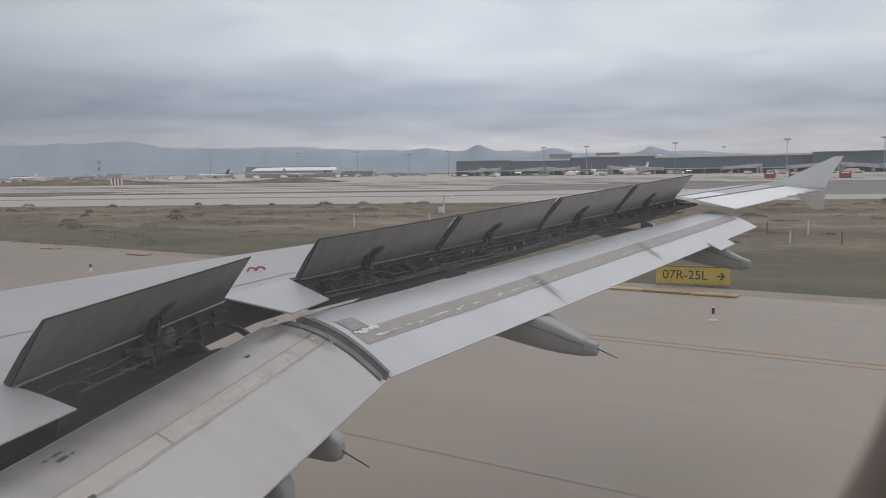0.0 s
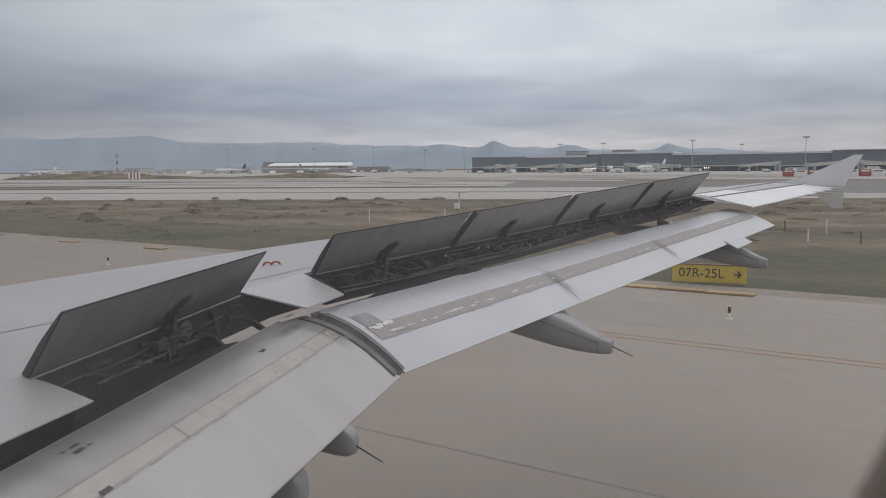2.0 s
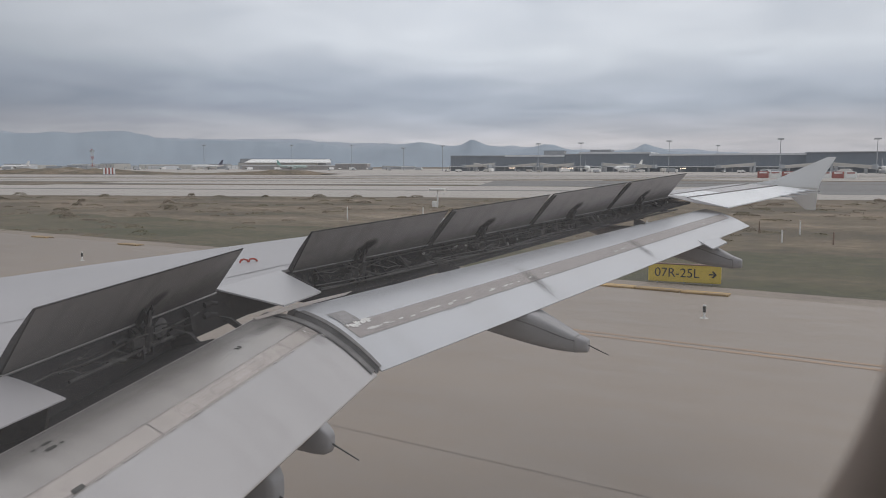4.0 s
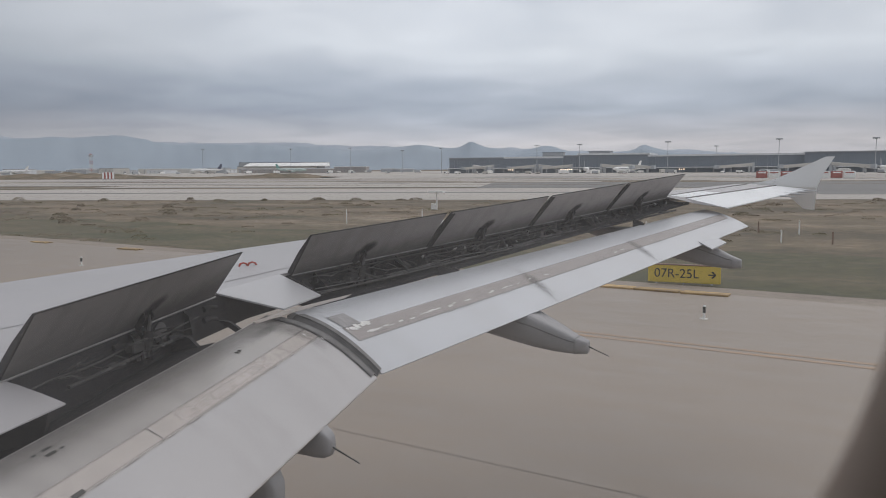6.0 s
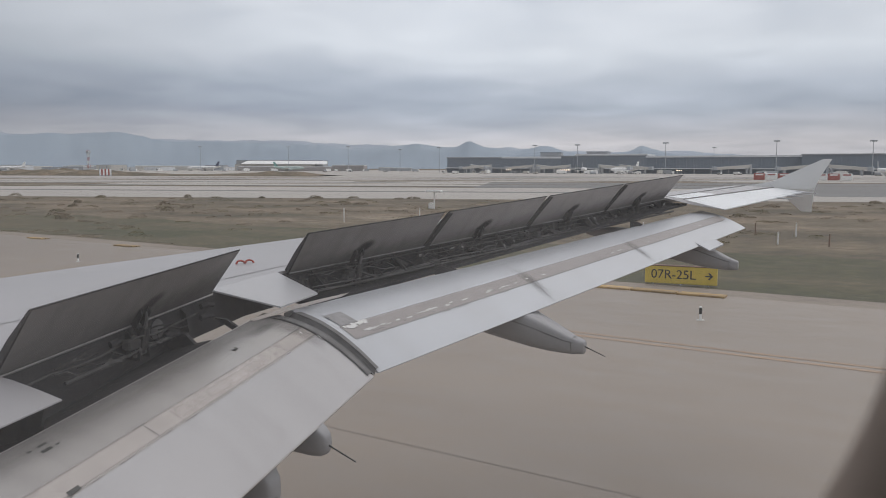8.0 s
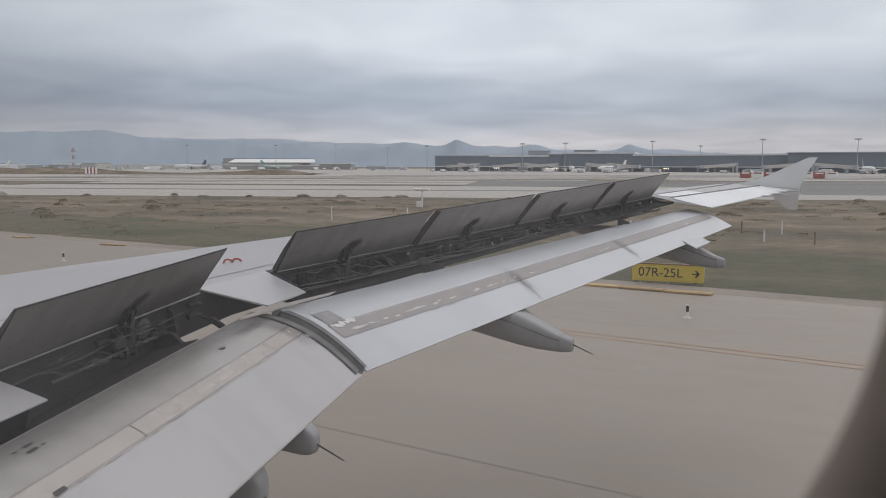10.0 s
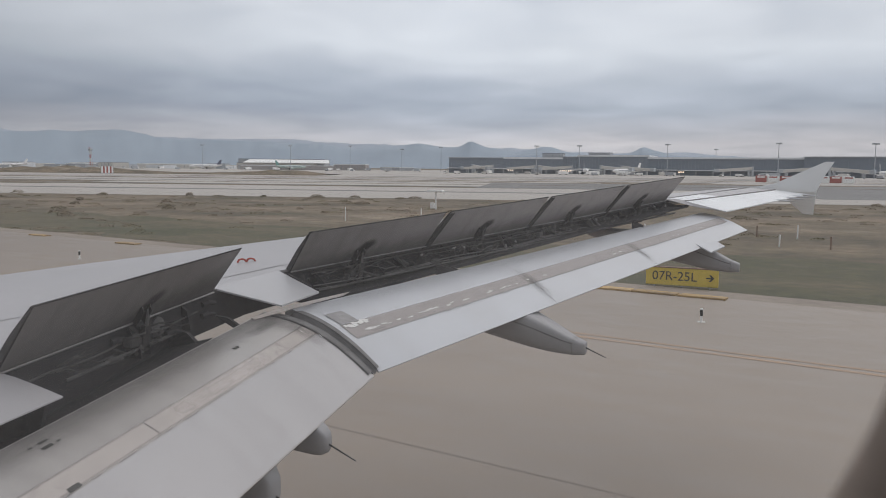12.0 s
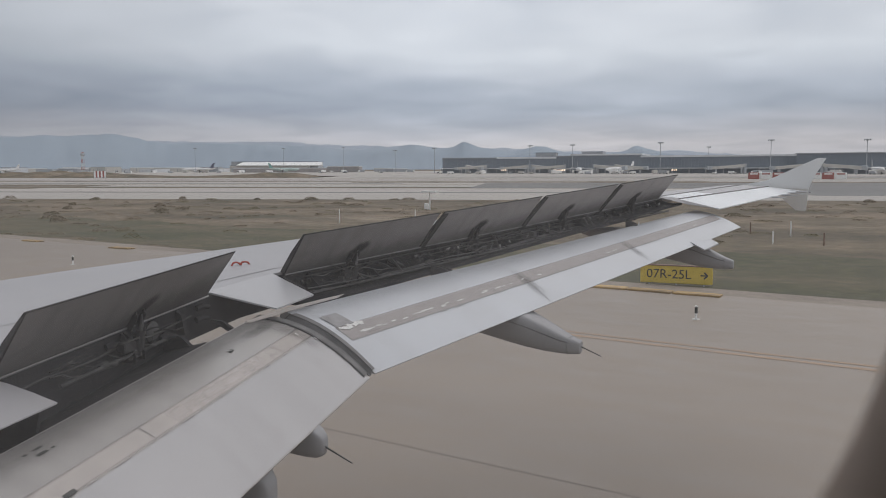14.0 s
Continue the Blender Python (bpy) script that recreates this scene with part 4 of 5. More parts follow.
IN_ENDS = (((-2.86, 0.9, deck_z(0.9) - 0.08), (-2.06, 0.9, 2.91)), ((-3.66, 4.90, deck_z(4.9) - 0.07), (-2.81, 4.90, 3.135)))
OUT_ENDS = (((-3.52, 5.02, deck_z(5.02) - 0.07), (-2.84, 5.02, 3.135)), ((-1.55, 12.4, deck_z(12.4) - 0.075), (-0.93, 11.75, 3.80)))
BI, BO = (0.075, 0.075), (0.05, 0.03)
flap_in = flap(IN_ENDS, *BI, 0.22, 0.2, FLAP, "lowered inboard flap, light grey and weathered")
flap_out = flap(OUT_ENDS, *BO, 0.16, 0.1, FLAPW, "lowered outboard flap, pale grey with a worn strip", 16)
flap_band(flap_in, "worn_strip", IN_ENDS, BI, 0.0, 0.985, 0.275, 0.445, BAREF, "pale worn metal strip")
for g0, g1, t0, t1 in ((0.555, 0.605, 0.27, 0.45), (0.57, 0.84, 0.28, 0.45)):
    flap_band(flap_in, "polished_patch", IN_ENDS, BI, g0, g1, t0, t1, PALEF, "brighter rubbed metal", lift=0.0055)
flap_band(flap_in, "front_band", IN_ENDS, BI, 0.0, 0.99, 0.0, 0.288, FLAP, "grey front band of the flap", 0.003)
rnd = random.Random(51)
g = 0.2
while g < 0.97:
    ln = rnd.choice((0.004, 0.008, 0.015, 0.03))
    flap_band(flap_in, "seam", IN_ENDS, BI, g, min(g + ln, 0.985), 0.441, 0.441 + rnd.uniform(0.002, 0.007), SEAM, lift=0.006, n=2)
    g += ln + rnd.choice((0.006, 0.015, 0.03, 0.06))
flap_band(flap_in, "tab", IN_ENDS, BI, 0.0, 0.995, 0.447, 0.995, FLAPB, "smooth grey rear panel")
flap_band(flap_out, "worn_strip", OUT_ENDS, BO, 0.01, 0.985, 0.35, 0.605, STRIPF, "brownish worn strip with chipped paint")
g = 0.03
while g < 0.97:
    ln = rnd.choice((0.003, 0.006, 0.012, 0.02))
    t = rnd.choice((0.60, 0.603, 0.55))
    flap_band(flap_out, "seam", OUT_ENDS, BO, g, g + ln, t, t + rnd.uniform(0.002, 0.008), SEAM, lift=0.0065, n=2)
    g += ln + rnd.choice((0.004, 0.012, 0.03))
rnd = random.Random(12)
for k in range(44):
    g = 0.03 + 0.34 * rnd.random() ** 1.3 if k < 36 else rnd.uniform(0.38, 0.92)
    t = rnd.uniform(0.495, 0.525)
    flap_band(flap_out, "paint_chip", OUT_ENDS, BO, g, g + rnd.uniform(0.003, 0.012), t - 0.003, t + rnd.uniform(0.004, 0.016), CHIP, lift=0.007, n=4, rag=0.004, seed=k)
for g in (0.33, 0.62):
    flap_band(flap_out, "cross_seam", OUT_ENDS, BO, g, g + 0.0007, 0.05, 0.99, SEAM, lift=0.006, n=1)
flap_band(flap_in, "cross_seam", IN_ENDS, BI, 0.507, 0.5085, 0.29, 0.44, SEAM, lift=0.006, n=1)

for g in (0.33, 0.62):
    flap_band(flap_out, "grime_smudge", OUT_ENDS, BO, g - 0.014, g + 0.014, 0.22, 0.98, SOOTL, "dark grime along the joint", lift=0.0072)

# small tab at the outer end of the flap
part("end_tab", plate([(-1.46, 10.45, 3.715), (-1.20, 10.12, 3.63), (-1.09, 10.60, 3.67), (-1.36, 11.05, 3.75)], 0.015, (0, 0, 1)), FLAPW, flap_out)

# seal between the two flaps
def seal_row(t):
    """Across the joint: a worn flange on each side and a rubber groove between them."""
    shift = Vector((min(t, 0) * 0.8, 0, min(t, 0) * 0.7))
    a_pt = flap_point(IN_ENDS, 0.984, max(t, 0), *BI, 0.008) + shift
    b_pt = flap_point(OUT_ENDS, 0.003, max(t, 0), *BO, 0.008) + shift
    return [(a_pt.lerp(b_pt, g) + Vector((0, 0, z))) for g, z in
            ((0.0, 0.0), (0.03, 0.008), (0.26, 0.01), (0.31, 0.0), (0.40, -0.02), (0.6, -0.024), (0.68, -0.004), (0.72, 0.008), (0.97, 0.008), (1.0, 0.0))]


seal_rows = [seal_row(t) for t in (-0.08, -0.04, 0.0, 0.05, 0.1, 0.18, 0.26, 0.34, 0.42, 0.5, 0.58, 0.66, 0.74, 0.82, 0.9, 0.97)]
seal = part("flap_seal", loft([[tuple(p) for p in r[2:8]] for r in seal_rows], closed=False), GROOVE, plane, "dark rubber seal between the flaps", smooth=True)
part("flange", loft([[tuple(p) for p in r[0:3]] for r in seal_rows], closed=False), SEALG, seal, "worn grey metal flange", smooth=True)
part("flange", loft([[tuple(p) for p in r[7:10]] for r in seal_rows], closed=False), SEALG, seal, "worn grey metal flange", smooth=True)
part("ridge", tube([Vector(r[0]) + Vector((0, -0.004, 0.002)) for r in seal_rows[2:]], 0.0045, 5), GROOVE, seal)
part("ridge", tube([Vector(r[7]) + Vector((0, 0, 0.002)) for r in seal_rows[2:]], 0.004, 5), SEALG, seal)


# flap track fairings
FAIR_ROWS = ((0.0, 0.045, 0.02, 0.10), (0.006, 0.056, 0.008, 0.115), (0.10, 0.082, 0.0, 0.148), (0.16, 0.098, 0.002, 0.178), (0.30, 0.128, 0.012, 0.248), (0.46, 0.158, 0.036, 0.322),
             (0.65, 0.18, 0.075, 0.375), (0.95, 0.195, 0.14, 0.43), (1.4, 0.19, 0.25, 0.47), (1.8, 0.12, 0.36, 0.48), (2.05, 0.03, 0.44, 0.48))


FAIR_BLUNT = ((0.0, 0.05, 0.05, 0.13), (0.015, 0.075, 0.022, 0.165), (0.05, 0.098, 0.004, 0.20), (0.12, 0.12, 0.0, 0.245), (0.30, 0.15, 0.012, 0.31), (0.5, 0.17, 0.04, 0.37),
              (0.8, 0.19, 0.1, 0.42), (1.4, 0.19, 0.25, 0.47), (1.8, 0.12, 0.36, 0.48), (2.05, 0.03, 0.44, 0.48))


def fairing(tail, size=1.0, width=1.0, rise=1.0, lines=True, rod=True):
    """A canoe-shaped cover under the flap: flat sloping top, upright sides, rounded belly and a small blunt tail cap."""
    base = Vector(tail)
    rows = []
    for d, w, lo, hi in (FAIR_ROWS if lines else FAIR_BLUNT):
        d, w, lo, hi = d * size, w * width * size, lo * size, (lo + (hi - lo) * rise) * size
        hh = hi - lo
        half = [(0.0, lo), (0.45 * w, lo + 0.015 * hh), (0.74 * w, lo + 0.08 * hh), (0.92 * w, lo + 0.24 * hh), (0.995 * w, lo + 0.5 * hh), (1.0 * w, lo + 0.76 * hh),
                (0.97 * w, lo + 0.87 * hh), (0.89 * w, lo + 0.945 * hh), (0.77 * w, lo + 0.98 * hh), (0.4 * w, hi)]
        ring = [(-y, z) for y, z in half] + [(0.0, hi)] + [(y, z) for y, z in reversed(half[1:])]
        rows.append([tuple(base + Vector((-d, y, z))) for y, z in ring])
    fr = part("flap_track_fairing", loft(rows), FAIR, plane, "grey flap track fairing", smooth=True)
    fr.data.set_sharp_from_angle(angle=radians(65))
    if lines:
        part("seam", tube([Vector(q) + Vector((0, -0.001, 0)) for q in rows[2][:6]], 0.0035, 4), SEAL, fr)
        seam = [Vector(rows[2][5]) + Vector((0, -0.003, 0))] + [Vector(r[5]).lerp(Vector(r[4]), 0.25) + Vector((0, -0.003, 0)) for r in rows[3:8]]
        part("seam", tube(seam, 0.004, 4), GROOVE, fr)
        part("seam", tube([Vector(rows[2][5]), Vector(rows[2][6]), Vector(rows[2][8]) + Vector((0.01, 0, 0.001)), Vector(rows[2][9]) + Vector((0.015, 0, 0)), Vector(rows[2][11]) + Vector((0.02, 0, 0))], 0.0035, 4), SEAL, fr)
    p = base + Vector((-0.01, 0, 0.075))
    if rod:
        part("tail_rod", tube([p, p + Vector((0.19, 0, -0.075))], [0.006, 0.004], 5), BLACK, fr, "thin dark rod")
    return fr


fairing((-1.835, 6.92, 2.968), 1.05)
fairing((-2.57, 3.95, 2.90), 0.9, 0.62, 0.95, False)
fairing((-2.56, 3.42, 2.78), 1.0, 0.8, 1.1, False)
fairing((-0.91, 10.62, 3.345), 1.02, rod=False)

# red rope anchors on the upper skin
for o in (0.0, 1.0):
    p = on_skin(5.57 + o * 0.055, 0.206 - 0.012 * o)
    part("rope_anchor", tube([p + Vector((q[0], q[1], q[2] * 0.7)) * 0.75 for q in ((-0.03, -0.035, 0.0), (-0.02, -0.02, 0.045), (0.0, 0.01, 0.055), (0.02, 0.035, 0.04), (0.03, 0.05, 0.0))], 0.009, 6), RED, plane, "red rope anchor")

# soot and a repair plate beside the seal
flap_band(flap_in, "soot_smear", IN_ENDS, BI, 0.84, 1.0, 0.0, 0.16, SOOTF, "dark soot smear", lift=0.0062)
flap_band(flap_in, "soot_smear", IN_ENDS, BI, 0.93, 1.0, 0.02, 0.62, SOOTL, "grey soot smear", lift=0.0068)
# film puts the slot's shade into the colour along both flap fronts
flap_band(flap_out, "front_soot", OUT_ENDS, BO, 0.0, 0.62, -0.14, 0.24, SHADET, "grey shade painted along the front of the flap", lift=0.0062, n=24)
flap_band(flap_in, "front_soot", IN_ENDS, BI, 0.0, 1.0, -0.14, 0.2, SHADEN, "grey shade painted along the front of the flap", lift=0.0055, n=24)
flap_band(flap_out, "repair_plate", OUT_ENDS, BO, 0.014, 0.037, 0.15, 0.36, PATCH, "grey repair plate", lift=0.0055)
for g, t in ((0.955, 0.33), (0.978, 0.46), (0.984, 0.47)):
    flap_band(flap_in, "lifted_chip", IN_ENDS, BI, g, g + 0.003, t, t + 0.03, RIMM, "bright lifted paint chip", lift=0.012, n=3)
for k in range(9):
    g, t = 0.014 + 0.0038 * k, 0.385 + 0.012 * (k % 3) - 0.004 * k
    flap_band(flap_out, "paint_chip", OUT_ENDS, BO, g, g + 0.0034 + 0.0014 * (k % 2), t, t + 0.03 + 0.012 * (k % 4), RIMM, lift=0.008, n=2, rag=0.008, seed=40 + k)

# painted figure on the flap
fp, fq, fr_ = flap_point(IN_ENDS, 0.80, 0.13, *BI, 0.006), flap_point(IN_ENDS, 0.82, 0.13, *BI, 0.006), flap_point(IN_ENDS, 0.80, 0.18, *BI, 0.006)
ey = (fq - fp).normalized()
ex = (fr_ - fp).normalized()
ex = (ex - ey * ex.dot(ey)).normalized()
words("2", 0.08, BLACK, flap_in, Matrix(((ex.x, ey.x, ex.cross(ey).x, fp.x), (ex.y, ey.y, ex.cross(ey).y, fp.y), (ex.z, ey.z, ex.cross(ey).z, fp.z), (0, 0, 0, 1))), 0.0015)

# dark flap track brackets in the slot and the pale strip under the fixed panel
part("track_bracket", plate([(-3.98, 4.14, 3.52), (-3.80, 4.15, 3.49), (-3.72, 4.16, 3.42), (-3.72, 4.16, 3.33), (-3.94, 4.15, 3.33)], 0.03, (0, 1, 0)), BAY, plane, "dark flap track bracket")
part("track_bracket", plate([(-3.92, 4.56, 3.53), (-3.82, 4.58, 3.52), (-3.66, 4.64, 3.40), (-3.70, 4.63, 3.39)], 0.025, (0, 1, 0)), BAY, plane, "dark flap track bracket")
part("slot_strip", plate([(-3.50, 4.42, 3.570), (-3.50, 4.771, 3.588), (-3.50, 5.20, 3.585), (-3.50, 5.70, 3.578), (-3.50, 5.60, 3.561), (-3.50, 5.05, 3.562), (-3.50, 4.46, 3.553)], 0.01, (0.8, 0, 0.6)), SLOT, plane, "pale strip under the fixed panel")

for yb in (6.98, 10.62):
    g = (yb - 5.02) / 7.38
    p, q = hinge(yb) + A_OUT * 0.31 + Vector((0, 0, -0.15)), flap_point(OUT_ENDS, g, -0.02, *BO, -0.03)
    for o in (-0.045, 0.035):
        w = Vector((0, o, 0))
        part("track_beam", plate([p + w, p.lerp(q, 0.5) + w + Vector((0, 0, 0.015)), q + w, q + w - Vector((0, 0, 0.09)), p + w - Vector((0, 0, 0.13))], 0.02, (0, 1, 0)), BAYD, plane, "dark flap track beam")

# rows of small fasteners on the flap skins
def fasteners(parent, ends, bul, g0, g1, t, step, size):
    vs, fs = [], []
    g = g0
    while g < g1:
        if noise.noise((g * 9.0, t * 31.0, 2.0)) < -0.05:
            g += step
            continue
        a = flap_point(ends, g, t, *bul, 0.0065)
        b = flap_point(ends, g + size, t, *bul, 0.0065)
        cc = flap_point(ends, g + size, t + size * 3.2, *bul, 0.0065)
        d = flap_point(ends, g, t + size * 3.2, *bul, 0.0065)
        o = len(vs)
        vs += [tuple(p) for p in (a, b, cc, d)]
        fs.append((o, o + 1, o + 2, o + 3))
        g += step * (1.6 if int(g * 977) % 7 == 0 else 1.0)
    return tagged(part("rivet_seam", (vs, fs), RIVET, parent), kind="stuff")


for t in (0.20, 0.63):
    fasteners(flap_in, IN_ENDS, BI, 0.05, 0.97, t, 0.007, 0.0013)
for t in (0.33, 0.66):
    fasteners(flap_out, OUT_ENDS, BO, 0.02, 0.97, t, 0.006, 0.0012)

# stencilled marks on the inboard flap
for g, t, w, ln in ((0.392, 0.002, 0.022, 0.014), (0.385, 0.06, 0.026, 0.016), (0.407, 0.066, 0.016, 0.006), (0.376, 0.004, 0.02, 0.006), (0.348, 0.405, 0.03, 0.018)):
    flap_band(flap_in, "stencil_bar", IN_ENDS, BI, g, g + ln, t, t + w, BLACK, lift=0.006, n=2)

# fuselage shell with the cabin window that the camera looks through
CY, CZ, RAD = -1.72, 4.25, 1.93
hole_x, hole_a = (-0.40, 0.11), (0.085, 0.325)
xs_cut = [-9, -6, -3, -1, hole_x[0], hole_x[1], 1, 3, 5]
an_cut = [hole_a[0], hole_a[1]] + [hole_a[1] + (2 * math.pi - (hole_a[1] - hole_a[0])) * k / 28 for k in range(1, 28)]
for nm, rad, m in (("fuselage_skin", RAD, SKIN), ("cabin_lining", RAD - 0.08, LINING)):
    vs, fs = [], []
    for x in xs_cut:
        for a in an_cut:
            vs.append((x, CY + rad * math.cos(a), CZ + rad * math.sin(a)))
    na = len(an_cut)
    for i in range(len(xs_cut) - 1):
        for j in range(na):
            if xs_cut[i] == hole_x[0] and j == 0:
                continue
            a, b = i * na + j, i * na + (j + 1) % na
            fs.append((a, b, b + na, a + na))
    part(nm, (vs, fs), m, plane)


def round_rect(cx, cz, w, h, r, n=28):
    pts = []
    for qx, qz, a0 in ((1, 1, 0), (-1, 1, 90), (-1, -1, 180), (1, -1, 270)):
        for k in range(n + 1):
            a = radians(a0 + 90 * k / n)
            pts.append((cx + qx * (w / 2 - r) + r * math.cos(a), cz + qz * (h / 2 - r) + r * math.sin(a)))
    return pts


WIN = dict(cx=-0.144, cz=4.642, w=0.32, h=0.36, r=0.14)
loops = []
for grow, y in ((0.13, 0.125), (0.06, 0.125), (0.04, 0.1265), (0.022, 0.1305), (0.009, 0.138), (0.002, 0.147), (0.0, 0.154), (0.003, 0.159), (0.02, 0.163), (0.13, 0.165)):
    loops.append([(x, y, z) for x, z in round_rect(WIN["cx"], WIN["cz"], WIN["w"] + 2 * grow, WIN["h"] + 2 * grow, WIN["r"] + grow * 0.8)])
part("window_frame", loft(loops, closed=True, caps=False), LINING, plane, "taupe plastic cabin window surround", smooth=True)

# scratched acrylic pane in the window: clear, with a faint milky veil
pane_m = bpy.data.materials.new("hazy_acrylic")
pane_m.use_nodes = True
pn, pl = pane_m.node_tree.nodes, pane_m.node_tree.links
pn.clear()
tc = pn.new("ShaderNodeTexCoord")
smear = pn.new("ShaderNodeTexNoise")
smear.inputs["Scale"].default_value, smear.inputs["Detail"].default_value = 14.0, 3.0
pl.new(tc.outputs["Object"], smear.inputs["Vector"])
veil = pn.new("ShaderNodeMapRange")
pl.new(smear.outputs[0], veil.inputs[0])
for i, q in enumerate((0.3, 0.7, 0.027, 0.041)):
    veil.inputs[i + 1].default_value = q
clear, milk, both, pout = pn.new("ShaderNodeBsdfTransparent"), pn.new("ShaderNodeBsdfTranslucent"), pn.new("ShaderNodeMixShader"), pn.new("ShaderNodeOutputMaterial")
milk.inputs["Color"].default_value = (0.9, 0.88, 0.87, 1)
pl.new(veil.outputs[0], both.inputs[0])
pl.new(clear.outputs[0], both.inputs[1])
pl.new(milk.outputs[0], both.inputs[2])
pl.new(both.outputs[0], pout.inputs[0])
pane = part("window_pane", plate([(x, 0.172, z) for x, z in round_rect(WIN["cx"], WIN["cz"], 0.46, 0.5, 0.2, 10)], 0.004, (0, 1, 0)), pane_m, plane, "slightly hazy acrylic window pane")
pane.visible_shadow = False

# closing walls at both ends of the fuselage
for x in (-8.99, 4.99):
    part("bulkhead", tube([(x - 0.02, CY, CZ), (x + 0.02, CY, CZ)], RAD - 0.02, 28), SKIN, plane)

# wheels that carry the airliner
for x, y, r in ((-4.4, -4.7, 0.58), (-4.4, -3.9, 0.58), (-4.4, 1.2, 0.58), (-4.4, 2.0, 0.58)):
    part("main_wheel", tube([(x, y - 0.2, r + 0.03), (x, y - 0.14, r + 0.03), (x, y + 0.14, r + 0.03), (x, y + 0.2, r + 0.03)], [r * 0.8, r, r, r * 0.8], 20), BLACK, plane, "black rubber tyre")
for y in (-4.3, 1.6):
    part("gear_leg", tube([(-4.4, y, 0.6), (-4.4, y, 3.2)], 0.13, 10), STEEL, plane, "steel landing gear leg")
    part("axle", tube([(-4.4, y - 0.4, 0.61), (-4.4, y + 0.4, 0.61)], 0.08, 8), STEEL, plane)


# ------------------------------------------------------------ things on the airfield
def post(at, h, material, label, group, r=0.05, name="marker_post", cap=None):
    t = thing(name, label, "post", at, 0, group)
    part("shaft", tube([(0, 0, 0), (0, 0, h)], r, 8), material, t)
    if cap:
        part("cap", tube([(0, 0, h), (0, 0, h + r * 1.6)], [r * 1.3, r * 1.1], 8), cap, t)
    return t


def direction_sign(at, turn, w, h, text):
    s = thing("taxiway_sign", "yellow taxiway direction sign with black lettering and arrow", "sign", at, turn)
    part("panel", bevel_box(-w / 2, w / 2, -0.09, 0.09, 0.14, 0.14 + h, 0.02), SIGNY, s)
    part("top_cap", bevel_box(-w / 2 - 0.01, w / 2 + 0.01, -0.1, 0.1, 0.141 + h, 0.185 + h, 0.01), RUST, s, "dark weathered top edge")
    for x in (-w * 0.38, 0, w * 0.38):
        part("leg", tube([(x, 0, -0.05), (x, 0, 0.16)], 0.035, 8), STEEL, s)
    zc = 0.14 + h * 0.52
    if text:
        words(text, h * 0.74, BLACK, s, pose(-w * 0.1, -0.094, zc, 90, 0, 0))
        x0, x1 = w * 0.335, w * 0.43
        part("arrow", join(box(x0, x1, -0.098, -0.092, zc - 0.025, zc + 0.025), plate([(x1 - 0.09, -0.098, zc + 0.14), (x1 + 0.04, -0.098, zc), (x1 - 0.05, -0.098, zc), (x1 - 0.15, -0.098, zc + 0.12)], 0.006, (0, -1, 0)),
                           plate([(x1 - 0.09, -0.098, zc - 0.14), (x1 + 0.04, -0.098, zc), (x1 - 0.05, -0.098, zc), (x1 - 0.15, -0.098, zc - 0.12)], 0.006, (0, -1, 0))), BLACK, s)
    else:
        for k in range(5):
            x = -w * 0.32 + k * w * 0.16
            part("stencil_bar", box(x - w * 0.05, x + w * 0.05, -0.098, -0.092, zc - h * 0.22, zc + h * 0.22), BLACK, s)
    return s


direction_sign((-4.93, 32.8, -0.06), 2, 2.75, 0.68, "07R-25L")
direction_sign((-84.0, 47.0, 0.0), 40, 1.3, 0.72, "")

# loose yellow edge boards along the taxiway
for i, (x, n) in enumerate(((-13.2, 1), (-11.5, 1), (-9.75, 1), (-8.0, 1), (-50, 1), (-41, 1))):
    b = thing("edge_board", "weathered yellow board lying along the taxiway edge", "board", (*on_a(x, 29.6)[:2], 0.03), ANG_A + (1.5 if i % 2 else -1), "edge boards")
    part("plank", bevel_box(-0.85, 0.85, -0.3, -0.06, 0.0, 0.07, 0.012), WOOD, b)
    part("plank", bevel_box(-0.8, 0.83, 0.02, 0.26, 0.0, 0.06, 0.012), WOOD, b)

# white approach-light post with a flat hood
t = thing("light_post", "white post with a flat rectangular lamp hood", "lamp", (-38.9, 81.4, 0.0))
part("mast", tube([(0, 0, 0), (0, 0, 1.9)], 0.09, 8), WHITE, t)
part("hood", bevel_box(-0.9, 0.9, -0.35, 0.35, 1.9, 2.15, 0.05), WHITE, t)
part("box", bevel_box(-0.62, -0.14, -0.2, 0.2, 0.1, 0.75, 0.03), WHITE, t)

# slim white and rusty stakes in the grass
rnd = random.Random(3)
for x, y, h, m in ((-36.9, 59.4, 1.15, WHITE), (-31.0, 62.0, 1.15, WHITE), (-24.5, 64, 1.0, WHITE), (-10.2, 52, 1.2, WHITE), (-1.55, 60.4, 0.95, WHITE), (-2.36, 53.6, 0.75, WHITE),
                   (-4.17, 60.8, 0.8, RUST), (0.47, 53.3, 0.75, RUST), (6.4, 61, 1.2, WHITE), (-18, 66, 1.1, WHITE)):
    post((x, y, 0), h, m, "slim white stake in the dry grass" if m is WHITE else "rusty iron stake in the dry grass", "field stakes", 0.045, "field_stake")

